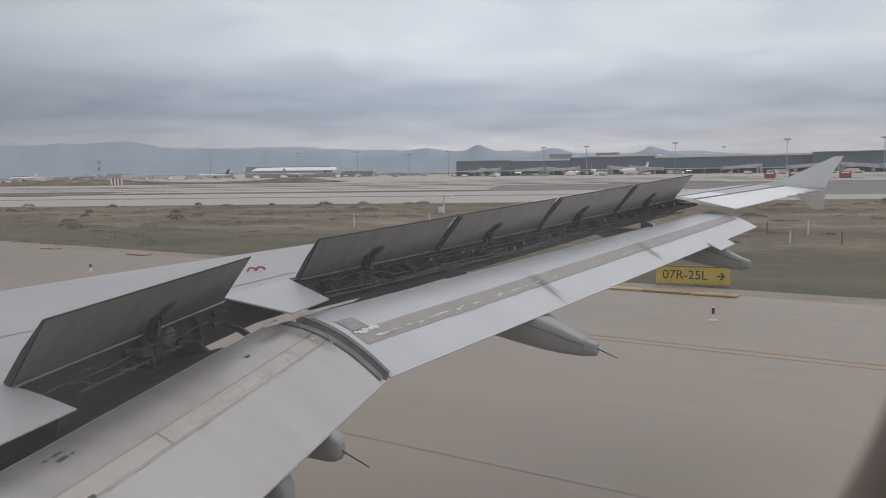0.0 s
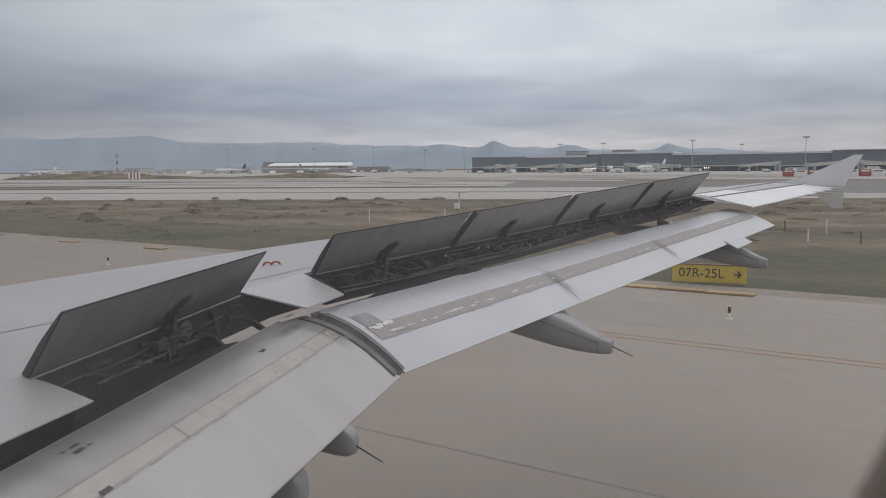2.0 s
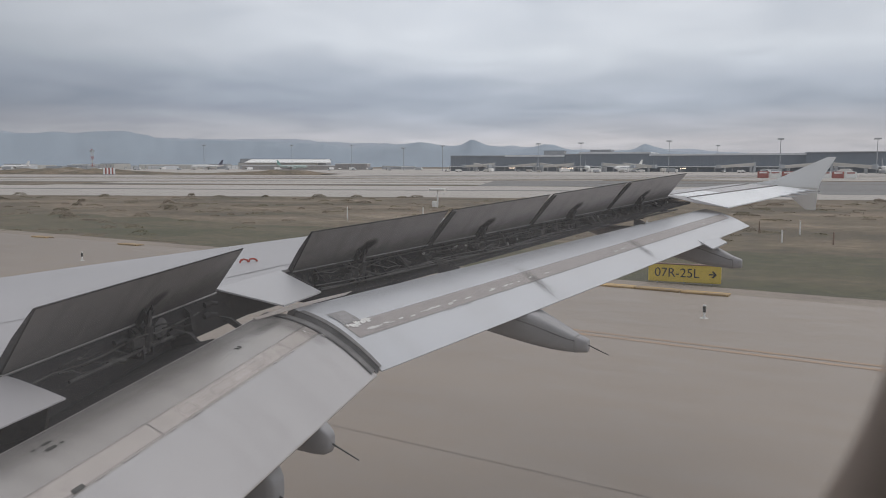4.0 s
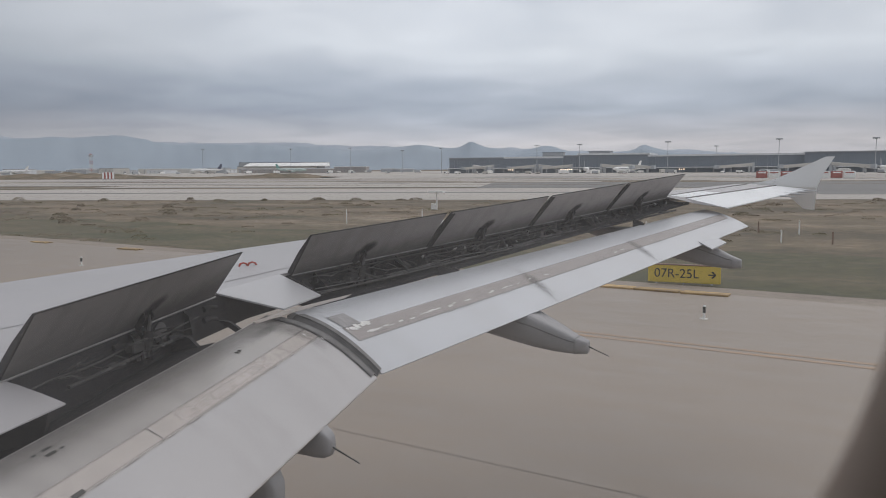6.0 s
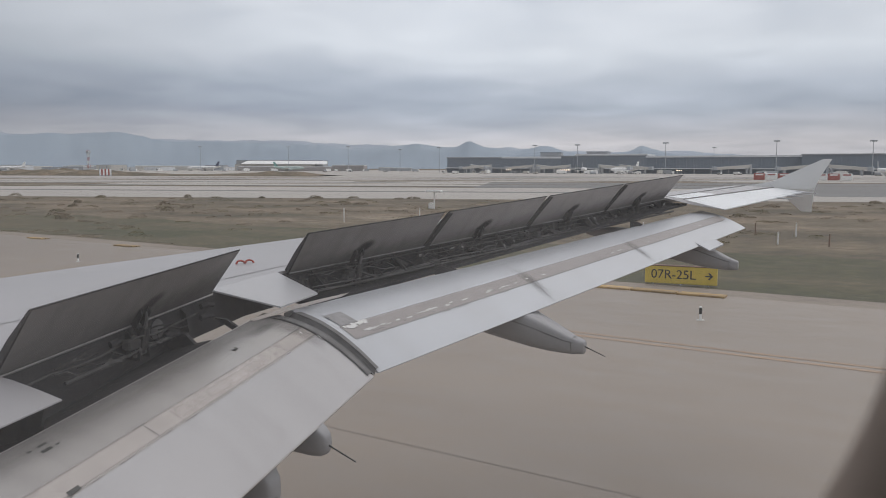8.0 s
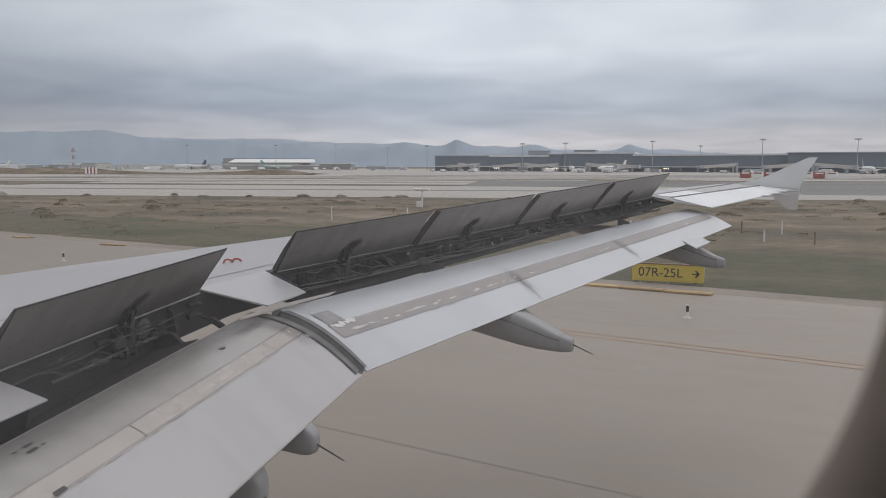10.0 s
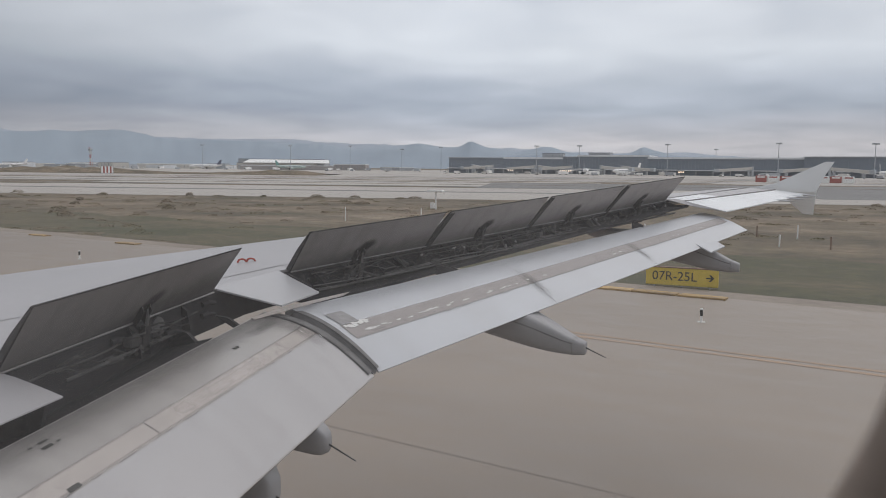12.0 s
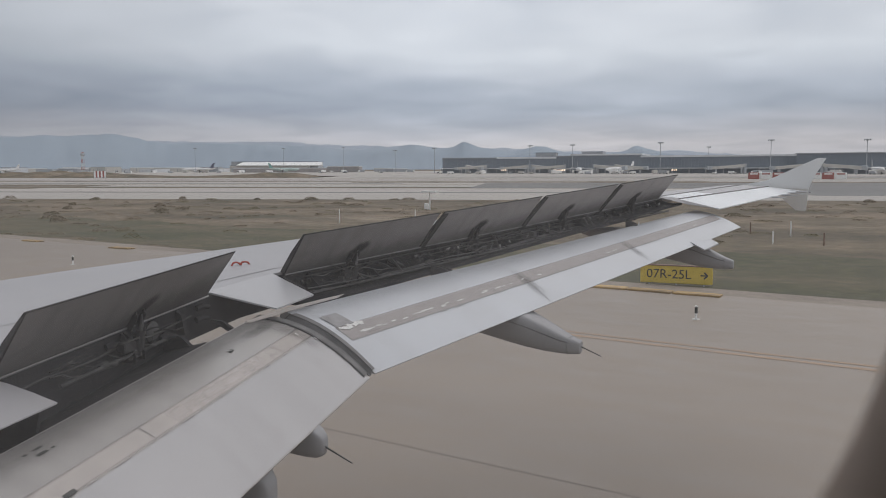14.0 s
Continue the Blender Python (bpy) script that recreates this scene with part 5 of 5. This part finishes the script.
# taxiway edge markers: a banded stub on a flat foot
def edge_marker(at, h, lens):
    t = thing("edge_marker", "short dark and white banded taxiway edge marker on a flat foot", "marker", at, 0, "edge markers")
    part("foot", tube([(0, 0, 0), (0, 0, 0.02)], [0.13, 0.11], 12), SHEDW, t)
    part("stem", tube([(0, 0, 0.02), (0, 0, h * 0.45)], 0.035, 8), WHITE, t, "white lower band")
    part("sleeve", tube([(0, 0, h * 0.45), (0, 0, h * 0.9)], 0.045, 8), lens, t, "dark upper band")
    part("cap", tube([(0, 0, h * 0.9), (0, 0, h)], [0.047, 0.038], 8), WHITE, t)


edge_marker((-32.5, 28.1, 0.03), 0.42, BLACK)
edge_marker((-3.2, 25.4, 0.03), 0.42, BLACK)


# painted lines and slab joints on the taxiway
def paint(x0, x1, y0, y1, material, name, label, category="line", bend=0.0, z=0.036):
    vs, fs = [], []
    n = 40
    for i in range(n + 1):
        x = lerp(x0, x1, i / n)
        c = bend * ((x - 10) / 40.0) ** 2
        vs += [on_a(x, y0 + c, z), on_a(x, y1 + c, z)]
    fs = [(2 * i, 2 * i + 2, 2 * i + 3, 2 * i + 1) for i in range(n)]
    return tagged(part(name, (vs, fs), material), label, category, kind="structure")


paint(-14, 60, 20.42, 20.62, ORANGE, "taxi_line", "thin faded orange taxiway edge line")
paint(-14, 60, 20.86, 21.02, ORANGE, "taxi_line", "thin faded orange taxiway edge line")
paint(-160, 60, 10.70, 10.714, JOINT, "slab_joint", "thin slab joint in the concrete", "joint")


# dashed orange crossing line farther along the taxiway
for k in range(6):
    x0, y0 = -58.0 + 0.1 * k, 11.6 + 1.9 * k
    dash = [on_a(x0, y0, 0.037), on_a(x0 + 1.0, y0 + 0.05, 0.037), on_a(x0 + 1.05, y0 + 0.95, 0.037), on_a(x0 + 0.05, y0 + 0.9, 0.037)]
    tagged(part("line_dash", (dash, [(0, 1, 2, 3)]), YELLOW), "bright orange painted dash on the concrete", "line", "dashed line", "structure")

# the broad worn yellow turn-off line behind
vs = []
for i in range(31):
    x = 24 + i * 3
    yc = 12.0 + 0.0035 * (x - 24) ** 2
    vs.append([on_a(x, yc - 0.35, 0.037), on_a(x, yc + 0.35, 0.037)])
tagged(part("turn_off_line", loft(vs, closed=False), YELLOW), "broad worn yellow turn-off line on the concrete", "line", kind="structure")

# equipment cabinet with a hooded lamp behind
t = thing("equipment_cabinet", "white equipment cabinet with a hooded post", "cabinet", (58, 44, 0.0), -10)
part("body", bevel_box(-0.9, 0.9, -0.6, 0.6, 0.1, 2.0, 0.05), WHITE, t)
part("plinth", box(-1.0, 1.0, -0.7, 0.7, -0.1, 0.12), CONCB, t)
part("mast", tube([(0.2, 0.9, 0), (0.2, 0.9, 3.0)], 0.1, 8), WHITE, t)
part("hood", bevel_box(-0.7, 1.1, 0.5, 1.3, 3.0, 3.25, 0.05), WHITE, t)
for k in range(14):
    post((34 + 5 * k, 62 + 3.0 * math.sin(k), 0), 1.15, WHITE if k % 3 else RUST, "slim white stake in the dry grass" if k % 3 else "rusty iron stake in the dry grass", "field stakes", 0.045, "field_stake")

# distant apron and terminal
def at_bearing(u_deg, d):
    """A place d metres out, u_deg degrees left of straight out."""
    return (-math.sin(radians(u_deg)) * d, math.cos(radians(u_deg)) * d)


def building(name, b0, d0, b1, d1, depth, h, wall, roof, label, bays=0, base_h=0.0, over=0.0, parapet=0.8, z0=0.0, category="building", group=""):
    """A long block between two bearings, with roof slab, plinth band and vertical mullions on the near face."""
    x0, y0 = at_bearing(b0, d0)
    x1, y1 = at_bearing(b1, d1)
    ln = math.hypot(x1 - x0, y1 - y0)
    t = thing(name, label, category, (x0, y0, z0), math.degrees(math.atan2(y1 - y0, x1 - x0)), group)
    part("wall", box(0, ln, 0, depth, -0.5, h), wall, t)
    part("roof", box(-over, ln + over, -over, depth, h, h + parapet), roof, t, "pale roof edge")
    if base_h:
        part("canopy", box(-0.5, ln + 0.5, -5, -0.2, base_h, base_h + 0.7), ROOFW, t)
        n = max(int(ln / 14), 2)
        for i in range(n + 1):
            part("column", box(ln * i / n - 0.4, ln * i / n + 0.4, -4.6, -3.8, -0.2, base_h), CLAD, t)
    for i in range(1, bays):
        x = ln * i / bays
        part("mullion", box(x - 0.18, x + 0.18, -0.35, -0.02, base_h + 0.5, h - 0.4), FARDARK, t)
    return t


building("terminal_pier", 24.64, 775, 20.80, 765, 40, 13.9, GLASSF, CLAD, "long dark glass airport pier", 22, 4.2, 0.6, 0.7)
building("terminal_pier", 20.80, 764, 16.80, 756, 40, 13.4, GLASSF, ROOFW, "dark glass airport pier with a pale roof edge", 22, 4.2, 0.6, 1.6)
building("plant_room", 18.17, 790, 16.76, 788, 20, 19.0, CLAD, FARDARK, "dark grey roof plant block on the terminal", 6, 0, 0.4, 0.6)
building("terminal_hall", 16.80, 757, 15.56, 753, 40, 15.2, GLASSF, CLAD, "dark glass corner of the terminal hall", 7, 4.2, 0.6, 0.7)
building("terminal_hall", 15.72, 752, 11.00, 742, 60, 15.9, GLASSF, ROOFW, "dark glass terminal hall with a pale roof edge", 24, 4.2, 0.8, 1.5)
building("plant_room", 15.02, 775, 13.61, 772, 20, 19.6, CLAD, FARDARK, "dark grey roof plant block on the terminal", 5, 0, 0.4, 0.5)
building("terminal_wing", 11.00, 742, 1.23, 715, 55, 14.0, GLASSF, ROOFW, "long dark glass terminal wing with a pale roof edge", 44, 4.2, 0.8, 1.5)
building("terminal_block", 1.30, 705, -9.05, 690, 70, 15.5, GLASSF, CLAD, "tall dark glass terminal block", 36, 4.2, 0.8, 0.7)
hangar = building("hangar", 39.07, 1150, 33.27, 1130, 60, 13.7, CLAD, FARDARK, "long cream hangar with a pale sloping roof", 14)
for u0, u1, z0, z1, m in ((0.11, 1.13, 9.4, 13.6, WHITE),):
    hl = 112.0
    part("roof_sheet", plate([(u0 * hl, -28, z0), (u1 * hl, -28, z0), ((u1 - 0.03) * hl, -4, z1), ((u0 + 0.04) * hl, -4, z1)], 0.8, (0, 0, 1)), m, hangar, "white sloping roof sheet")
part("front_wall", box(0.03 * hl, 0.95 * hl, -25, -2, -0.5, 9.2), SHEDW, hangar)
for k in range(11):
    part("dark_opening", box(0.05 * hl + k * 9.6, 0.05 * hl + k * 9.6 + 7.8, -25.2, -25.02, 0.5, 5.7), CLAD, hangar)
# dark strip on the wall: the eave's shadow put into the colour
part("eave_shadow_gap", box(0.03 * hl, 0.95 * hl, -25.25, -25.03, 8.4, 9.1), FARDARK, hangar)
building("cargo_hall", 32.65, 1060, 30.46, 1050, 20, 7.2, BRICKY, ROOFW, "low brownish cargo hall beside the hangar", 12)
building("cargo_hall", 38.96, 1040, 32.65, 1035, 14, 5.0, BRICKY, ROOFW, "low brownish cargo hall before the hangar", 16)
building("cargo_shed", 45.5, 1250, 41.5, 1230, 40, 6.0, SHEDW, ROOFW, "low pale cargo shed", 10)
building("cargo_shed", 49.5, 1300, 47.0, 1290, 40, 6.5, CLAD, ROOFW, "low grey cargo shed", 6)
building("cargo_shed", 33.0, 1190, 30.8, 1180, 30, 4.5, SHEDW, ROOFW, "low pale cargo shed beside the hangar", 6)
building("cargo_shed", 52.6, 1260, 50.4, 1260, 30, 5.0, SHEDW, ROOFW, "low pale shed at the apron edge", 4)


def light_mast(b, d, h):
    x, y = at_bearing(b, d)
    t = thing("light_mast", "tall grey apron floodlight mast", "lamp post", (x, y, 0), b, "apron masts")
    part("pole", tube([(0, 0, 0), (0, 0, h)], [0.34, 0.2], 8), STEEL, t)
    part("lamp_rack", bevel_box(-2.3, 2.3, -0.3, 0.3, h - 0.25, h + 0.3, 0.1), STEEL, t)
    for k in (-1.8, -0.6, 0.6, 1.8):
        part("floodlight", bevel_box(k - 0.4, k + 0.4, -0.7, -0.3, h - 0.9, h - 0.3, 0.08), CLAD, t)
    return t


for b, d, h in ((18.56, 735, 24.8), (15.64, 720, 24.8), (9.78, 700, 25.6), (6.68, 900, 26.5), (2.84, 640, 24.7), (-2.70, 620, 23.6), (41.40, 1000, 28.5), (35.59, 1000, 29.1), (31.52, 980, 29.5), (27.93, 830, 23.0), (25.20, 800, 24.5)):
    light_mast(b, d, h)


def jet_bridge(b, d, ln, turn):
    x, y = at_bearing(b, d)
    t = thing("jet_bridge", "grey passenger boarding bridge on steel legs", "boarding bridge", (x, y, 0), turn, "boarding bridges")
    part("tunnel", loft([[(u * ln, -1.5, 3.4 + 2.0 * u), (u * ln, 1.5, 3.4 + 2.0 * u), (u * ln, 1.5, 5.6 + 2.0 * u), (u * ln, -1.5, 5.6 + 2.0 * u)] for u in (0, 0.5, 1)]), SHEDW, t)
    part("cab", bevel_box(-3.0, 0.2, -1.9, 1.9, 3.2, 6.1, 0.2), STEEL, t)
    for u in (0.15, 0.9):
        part("leg", box(u * ln - 0.5, u * ln + 0.5, -1.2, 1.2, 0, 3.9 + 2 * u), STEEL, t)
    part("pylon", box(ln - 0.8, ln + 0.9, -1.5, 1.5, 0, 8.0), STEEL, t)
    return t


for b, d, ln, turn in ((23.6, 740, 26, 25), (22.0, 735, 20, 150), (18.2, 722, 26, 20), (17.0, 725, 24, 155), (12.2, 690, 28, 160), (10.8, 690, 26, 165), (6.5, 680, 26, 20), (2.6, 640, 24, 20), (-2.5, 620, 26, 160), (20.4, 740, 22, 15)):
    jet_bridge(b, d, ln, turn)


def parked_airliner(b, d, turn, scale, body, tail, label):
    x, y = at_bearing(b, d)
    t = thing("parked_airliner", label, "airplane", (x, y, 0), turn, "parked airliners")
    s = scale
    rows = []
    for u, r in ((0, 0.25), (0.03, 0.9), (0.09, 1.6), (0.16, 1.95), (0.65, 1.95), (0.82, 1.45), (0.95, 0.7), (1.0, 0.25)):
        xx = (u - 0.5) * 38 * s
        zz = (3.9 + (max(u - 0.65, 0) * 3.2) - (0.5 if u < 0.03 else 0)) * s
        rows.append([(xx, r * s * math.cos(a), zz + r * s * math.sin(a)) for a in (2 * math.pi * k / 12 for k in range(12))])
    f = part("fuselage", loft(rows), body, t, smooth=True)
    part("window_band", join(box(-13 * s, 10 * s, -1.97 * s, -1.90 * s, 4.2 * s, 4.45 * s), box(-13 * s, 10 * s, 1.90 * s, 1.97 * s, 4.2 * s, 4.45 * s)), TAILB, f)
    fin = [(12.5 * s, 0.15 * s, 5.6 * s), (17 * s, 0.15 * s, 5.6 * s), (18.6 * s, 0.15 * s, 11.4 * s), (16.4 * s, 0.15 * s, 11.4 * s)]
    part("tail_fin", plate(fin, 0.3 * s, (0, 1, 0)), tail, t)
    for sgn in (-1, 1):
        part("wing", plate([(-4 * s, 1.5 * sgn * s, 3.0 * s), (2.5 * s, 1.5 * sgn * s, 3.0 * s), (5.8 * s, 16.5 * sgn * s, 4.4 * s), (4.2 * s, 16.5 * sgn * s, 4.4 * s)], 0.35 * s, (0, 0, 1)), WHITE, t)
        part("tailplane", plate([(14 * s, 0.6 * sgn * s, 5.4 * s), (17.6 * s, 0.6 * sgn * s, 5.4 * s), (19.2 * s, 6 * sgn * s, 5.9 * s), (17.8 * s, 6 * sgn * s, 5.9 * s)], 0.2 * s, (0, 0, 1)), WHITE, t)
        part("engine", tube([(-4.6 * s, 5.6 * sgn * s, 2.0 * s), (-3.6 * s, 5.6 * sgn * s, 2.0 * s), (-0.6 * s, 5.6 * sgn * s, 2.0 * s)], [0.95 * s, 1.1 * s, 0.7 * s], 10), body, t)
        part("main_gear", tube([(1.2 * s, 2.8 * sgn * s, 0), (1.2 * s, 2.8 * sgn * s, 2.8 * s)], 0.35 * s, 6), BLACK, t)
    part("nose_gear", tube([(-13.5 * s, 0, 0), (-13.5 * s, 0, 2.4 * s)], 0.25 * s, 6), BLACK, t)
    return t


parked_airliner(41.2, 1010, 35, 1.0, WHITE, TAILB, "white parked airliner with a dark blue tail")
parked_airliner(35.6, 1020, 215, 1.0, TEAL, TEALT, "pale parked airliner with a green tail on the apron")
parked_airliner(52.7, 1100, 30, 0.9, WHITE, WHITE, "white parked airliner far across the apron")
parked_airliner(15.2, 700, 110, 0.9, WHITE, CLAD, "white parked airliner at the terminal")
parked_airliner(12.4, 690, 60, 0.9, WHITE, WHITE, "white parked airliner at a boarding bridge")
parked_airliner(-3.3, 640, 100, 0.9, WHITE, CLAD, "white parked airliner beside the terminal block")

# radio tower and striped board
x, y = at_bearing(48.3, 900)
t = thing("radio_tower", "slim red and white lattice radio tower", "tower", (x, y, 0))
for k in range(6):
    part("section", join(*[tube([(sx * (1.2 - 0.1 * k), sy * (1.2 - 0.1 * k), 3.6 * k), (sx * (1.1 - 0.1 * k), sy * (1.1 - 0.1 * k), 3.6 * k + 3.6)], 0.22, 4) for sx, sy in ((-1, -1), (1, -1), (1, 1), (-1, 1))],
                         tube([(-1.1, -1.1, 3.6 * k), (1.1, -1.1, 3.6 * k + 3.6)], 0.15, 4), tube([(1.1, -1.1, 3.6 * k), (-1.1, -1.1, 3.6 * k + 3.6)], 0.15, 4)), BARR if k % 2 else SHEDW, t)
part("aerial_head", bevel_box(-1.7, 1.7, -1.7, 1.7, 18.2, 20.4, 0.3), STEEL, t)
t = thing("striped_board", "red and white striped runway board", "sign board", (-333, 307, 0), 47)
for k in range(7):
    part("stripe", box(-2.8 + 0.8 * k, -2.0 + 0.8 * k, -0.1, 0.1, 0.3, 3.6), BARR if k % 2 else WHITE, t)
part("frame", box(-2.9, 2.9, 0.1, 0.25, 0.0, 3.7), STEEL, t)
for k in range(8):
    m = BARR if k % 2 == 0 else WHITE
    t = thing("barrier", "red plastic barrier block beside the runway" if m is BARR else "white plastic barrier block beside the runway", "barrier", (-24.0 + 4.6 * k, 358.5 + 0.6 * k, 0), 8, "barrier blocks")
    part("block", bevel_box(-2.1, 2.1, -0.6, 0.6, 0, 2.7, 0.15), m, t)
    part("band", box(-1.5, 1.5, -0.64, -0.61, 1.9, 2.4), WHITE if m is BARR else BARR, t)

# low earth bank in front of the apron
vs = []
nb = 70
for i in range(nb + 1):
    xx = lerp(-300, -112, i / nb)
    h = 3.4 * (0.55 + 0.45 * math.sin(i * 0.11)) * (0.8 + 0.5 * noise.noise((i * 0.3, 2, 0))) * min(1, (nb - i) / 8) + 0.6
    vs.append([on_b(xx, 400, -0.1), on_b(xx, 412, h * 0.7), on_b(xx, 425, h), on_b(xx, 445, h * 0.6), on_b(xx, 470, -0.1)])
tagged(part("earth_bank", loft(vs, closed=False), GRASS), "low brown earth bank beyond the runways", "earth bank", kind="structure")


# grassed islands between the strips
strip("grass_island", on_b, -700, -118, 182, 222, 0.04, GRASS, "dark grass island between the paved strips", "grass", 60, 2.5, 21)
strip("grass_island", on_b, -320, 60, 286, 300, 0.04, GRASS, "thin grass island between the paved strips", "grass", 60, 2.0, 22)
strip("grass_island", on_b, 20, 420, 268, 280, 0.04, GRASS, "thin grass island between the paved strips", "grass", 60, 2.0, 23)


# tufts and scrub in the field
def tufts(name, count, seed, x0, x1, y0, y1, hmin, hmax, material, label, fn, clump=0.5):
    rnd = random.Random(seed)
    vs, fs = [], []
    made = 0
    while made < count:
        x, y = rnd.uniform(x0, x1), rnd.uniform(y0, y1)
        if noise.noise((x * 0.06, y * 0.09, seed)) < rnd.uniform(-0.5, 0.5) * clump:
            continue
        made += 1
        h = rnd.uniform(hmin, hmax)
        for k in range(6):
            a = rnd.uniform(0, 6.28)
            w, ln = h * rnd.uniform(0.12, 0.3), h * rnd.uniform(0.3, 0.9)
            ox, oy = rnd.gauss(0, h * 0.4), rnd.gauss(0, h * 0.4)
            p = Vector(fn(x + ox, y + oy, 0.0))
            d = Vector((math.cos(a), math.sin(a), 0))
            n0 = len(vs)
            vs += [tuple(p - d * w), tuple(p + d * w), tuple(p + Vector((d.y * ln * 0.5, -d.x * ln * 0.5, h * rnd.uniform(0.6, 1.1))))]
            fs.append((n0, n0 + 1, n0 + 2))
    me = bpy.data.meshes.new(name)
    me.from_pydata(vs, [], fs)
    me.materials.append(material)
    return tagged(new(name, me), label, "grass", kind="stuff")


def clumps(name, count, seed, x0, x1, y0, y1, material, label, fn, low=1.0):
    """Low bushes: each a dome of many small leaves with gaps."""
    rnd = random.Random(seed)
    vs, fs = [], []
    for _ in range(count):
        x, y = rnd.uniform(x0, x1), rnd.uniform(y0, y1)
        rad, hh = rnd.uniform(0.4, 1.1), rnd.uniform(0.22, 0.55) * low
        for k in range(300 if low == 1.0 else 130):
            a, q = rnd.uniform(0, 6.28), math.sqrt(rnd.random())
            px, py = x + rad * q * math.cos(a), y + rad * q * math.sin(a) * 0.8
            pz = hh * math.sqrt(max(0.0, 1 - q * q)) * rnd.uniform(0.25, 1.05) + 0.03
            s = rnd.uniform(0.05, 0.11) if low == 1.0 else rnd.uniform(0.03, 0.07)
            p = Vector(fn(px, py, pz))
            u = Vector((rnd.uniform(-1, 1), rnd.uniform(-1, 1), rnd.uniform(-0.4, 0.4))).normalized() * s
            w = Vector((rnd.uniform(-1, 1), rnd.uniform(-1, 1), rnd.uniform(0.2, 1))).normalized() * s
            o = len(vs)
            vs += [tuple(p - u), tuple(p + u), tuple(p + w)]
            fs.append((o, o + 1, o + 2))
    me = bpy.data.meshes.new(name)
    me.from_pydata(vs, [], fs)
    me.materials.append(material)
    return tagged(new(name, me), label, "scrub", kind="stuff")


tufts("verge_tufts", 9000, 31, -75, 30, 31.5, 44, 0.012, 0.035, SHRUB, "short green grass tufts on the verge", on_a)
tufts("field_tufts", 9000, 32, -140, 60, 50, 118, 0.015, 0.045, TUFT, "dry tufts of field grass", on_b)
clumps("scrub", 80, 33, -170, 90, 66, 118, SCRUB, "low brown scrub bushes in the field", on_b)
clumps("low_scrub", 420, 35, -170, 90, 52, 118, TUFT, "low pale dry tussocks in the field", on_b, 0.45)
clumps("low_green_scrub", 300, 36, -170, 90, 48, 112, SHRUB, "low olive tussocks in the field", on_b, 0.4)
clumps("soil_edge_scrub", 30, 34, -170, 90, 112, 120, SCRUB, "low dark scrub bushes along the far field edge", on_b)


# service vehicles and small sheds along the far apron
def apron_vehicle(b, d, kind, paint_m, turn):
    x, y = at_bearing(b, d)
    ln, hh = {"van": (5.0, 2.2), "truck": (8.5, 3.2), "bus": (12.0, 3.0), "cart": (3.2, 1.6)}[kind]
    t = thing("apron_" + kind, {"van": "small service van parked on the apron", "truck": "box truck parked on the apron", "bus": "long apron bus parked by the terminal", "cart": "low baggage cart on the apron"}[kind], kind, (x, y, 0.03), turn, "apron vehicles")
    part("body", bevel_box(-ln / 2 + ln * 0.22, ln / 2, -1.1, 1.1, 0.5, hh, 0.12), paint_m, t)
    part("cab", bevel_box(-ln / 2, -ln / 2 + ln * 0.22, -1.05, 1.05, 0.5, hh * 0.8, 0.15), WHITE, t)
    part("windscreen", box(-ln / 2 - 0.03, -ln / 2 + 0.05, -0.9, 0.9, hh * 0.48, hh * 0.74), BLACK, t)
    for sx in (-0.3, 0.3):
        for sy in (-1, 1):
            part("wheel", tube([(sx * ln, sy * 0.95, 0.42), (sx * ln, sy * 1.12, 0.42)], 0.42, 10), BLACK, t)
    return t


rnd = random.Random(8)
for k in range(64):
    far = k % 2 == 0
    bb = rnd.uniform(26, 54) if far else rnd.uniform(-6, 25)
    dd = rnd.uniform(820, 1050) if far else rnd.uniform(610, 715)
    apron_vehicle(bb, dd, rnd.choice(("van", "van", "truck", "truck", "bus", "cart")), rnd.choice((WHITE, WHITE, SHEDW, STEEL, CLAD, CLAD)), rnd.uniform(0, 360))
for k in range(16):
    bb = 27.5 + k * 1.65 + rnd.uniform(-0.4, 0.4)
    building("service_shed", bb + rnd.uniform(0.4, 0.8), 1180 + rnd.uniform(-60, 80), bb - rnd.uniform(0.2, 0.7), 1180 + rnd.uniform(-60, 80), 20, rnd.uniform(3.0, 7.0), rnd.choice((SHEDW, CLAD, ROOFW, STEEL)), rnd.choice((ROOFW, CLAD, SHEDW)),
             "low service shed along the far apron", 4, group="service sheds")

# warm lamps along the terminal front
for b0, d0, n in ((16.9, 700, 6), (12.6, 690, 3), (9.0, 680, 3), (20.5, 730, 3)):
    for k in range(n):
        x, y = at_bearing(b0 - 0.14 * k, d0)
        t = thing("apron_lamp", "small warm apron lamp on a short pole", "lamp", (x, y, 0), 0, "apron lamps")
        part("pole", tube([(0, 0, 0), (0, 0, 2.7)], 0.12, 6), STEEL, t)
        part("bulb", bevel_box(-0.45, 0.45, -0.3, 0.3, 2.7, 3.4, 0.12), LAMP, t)
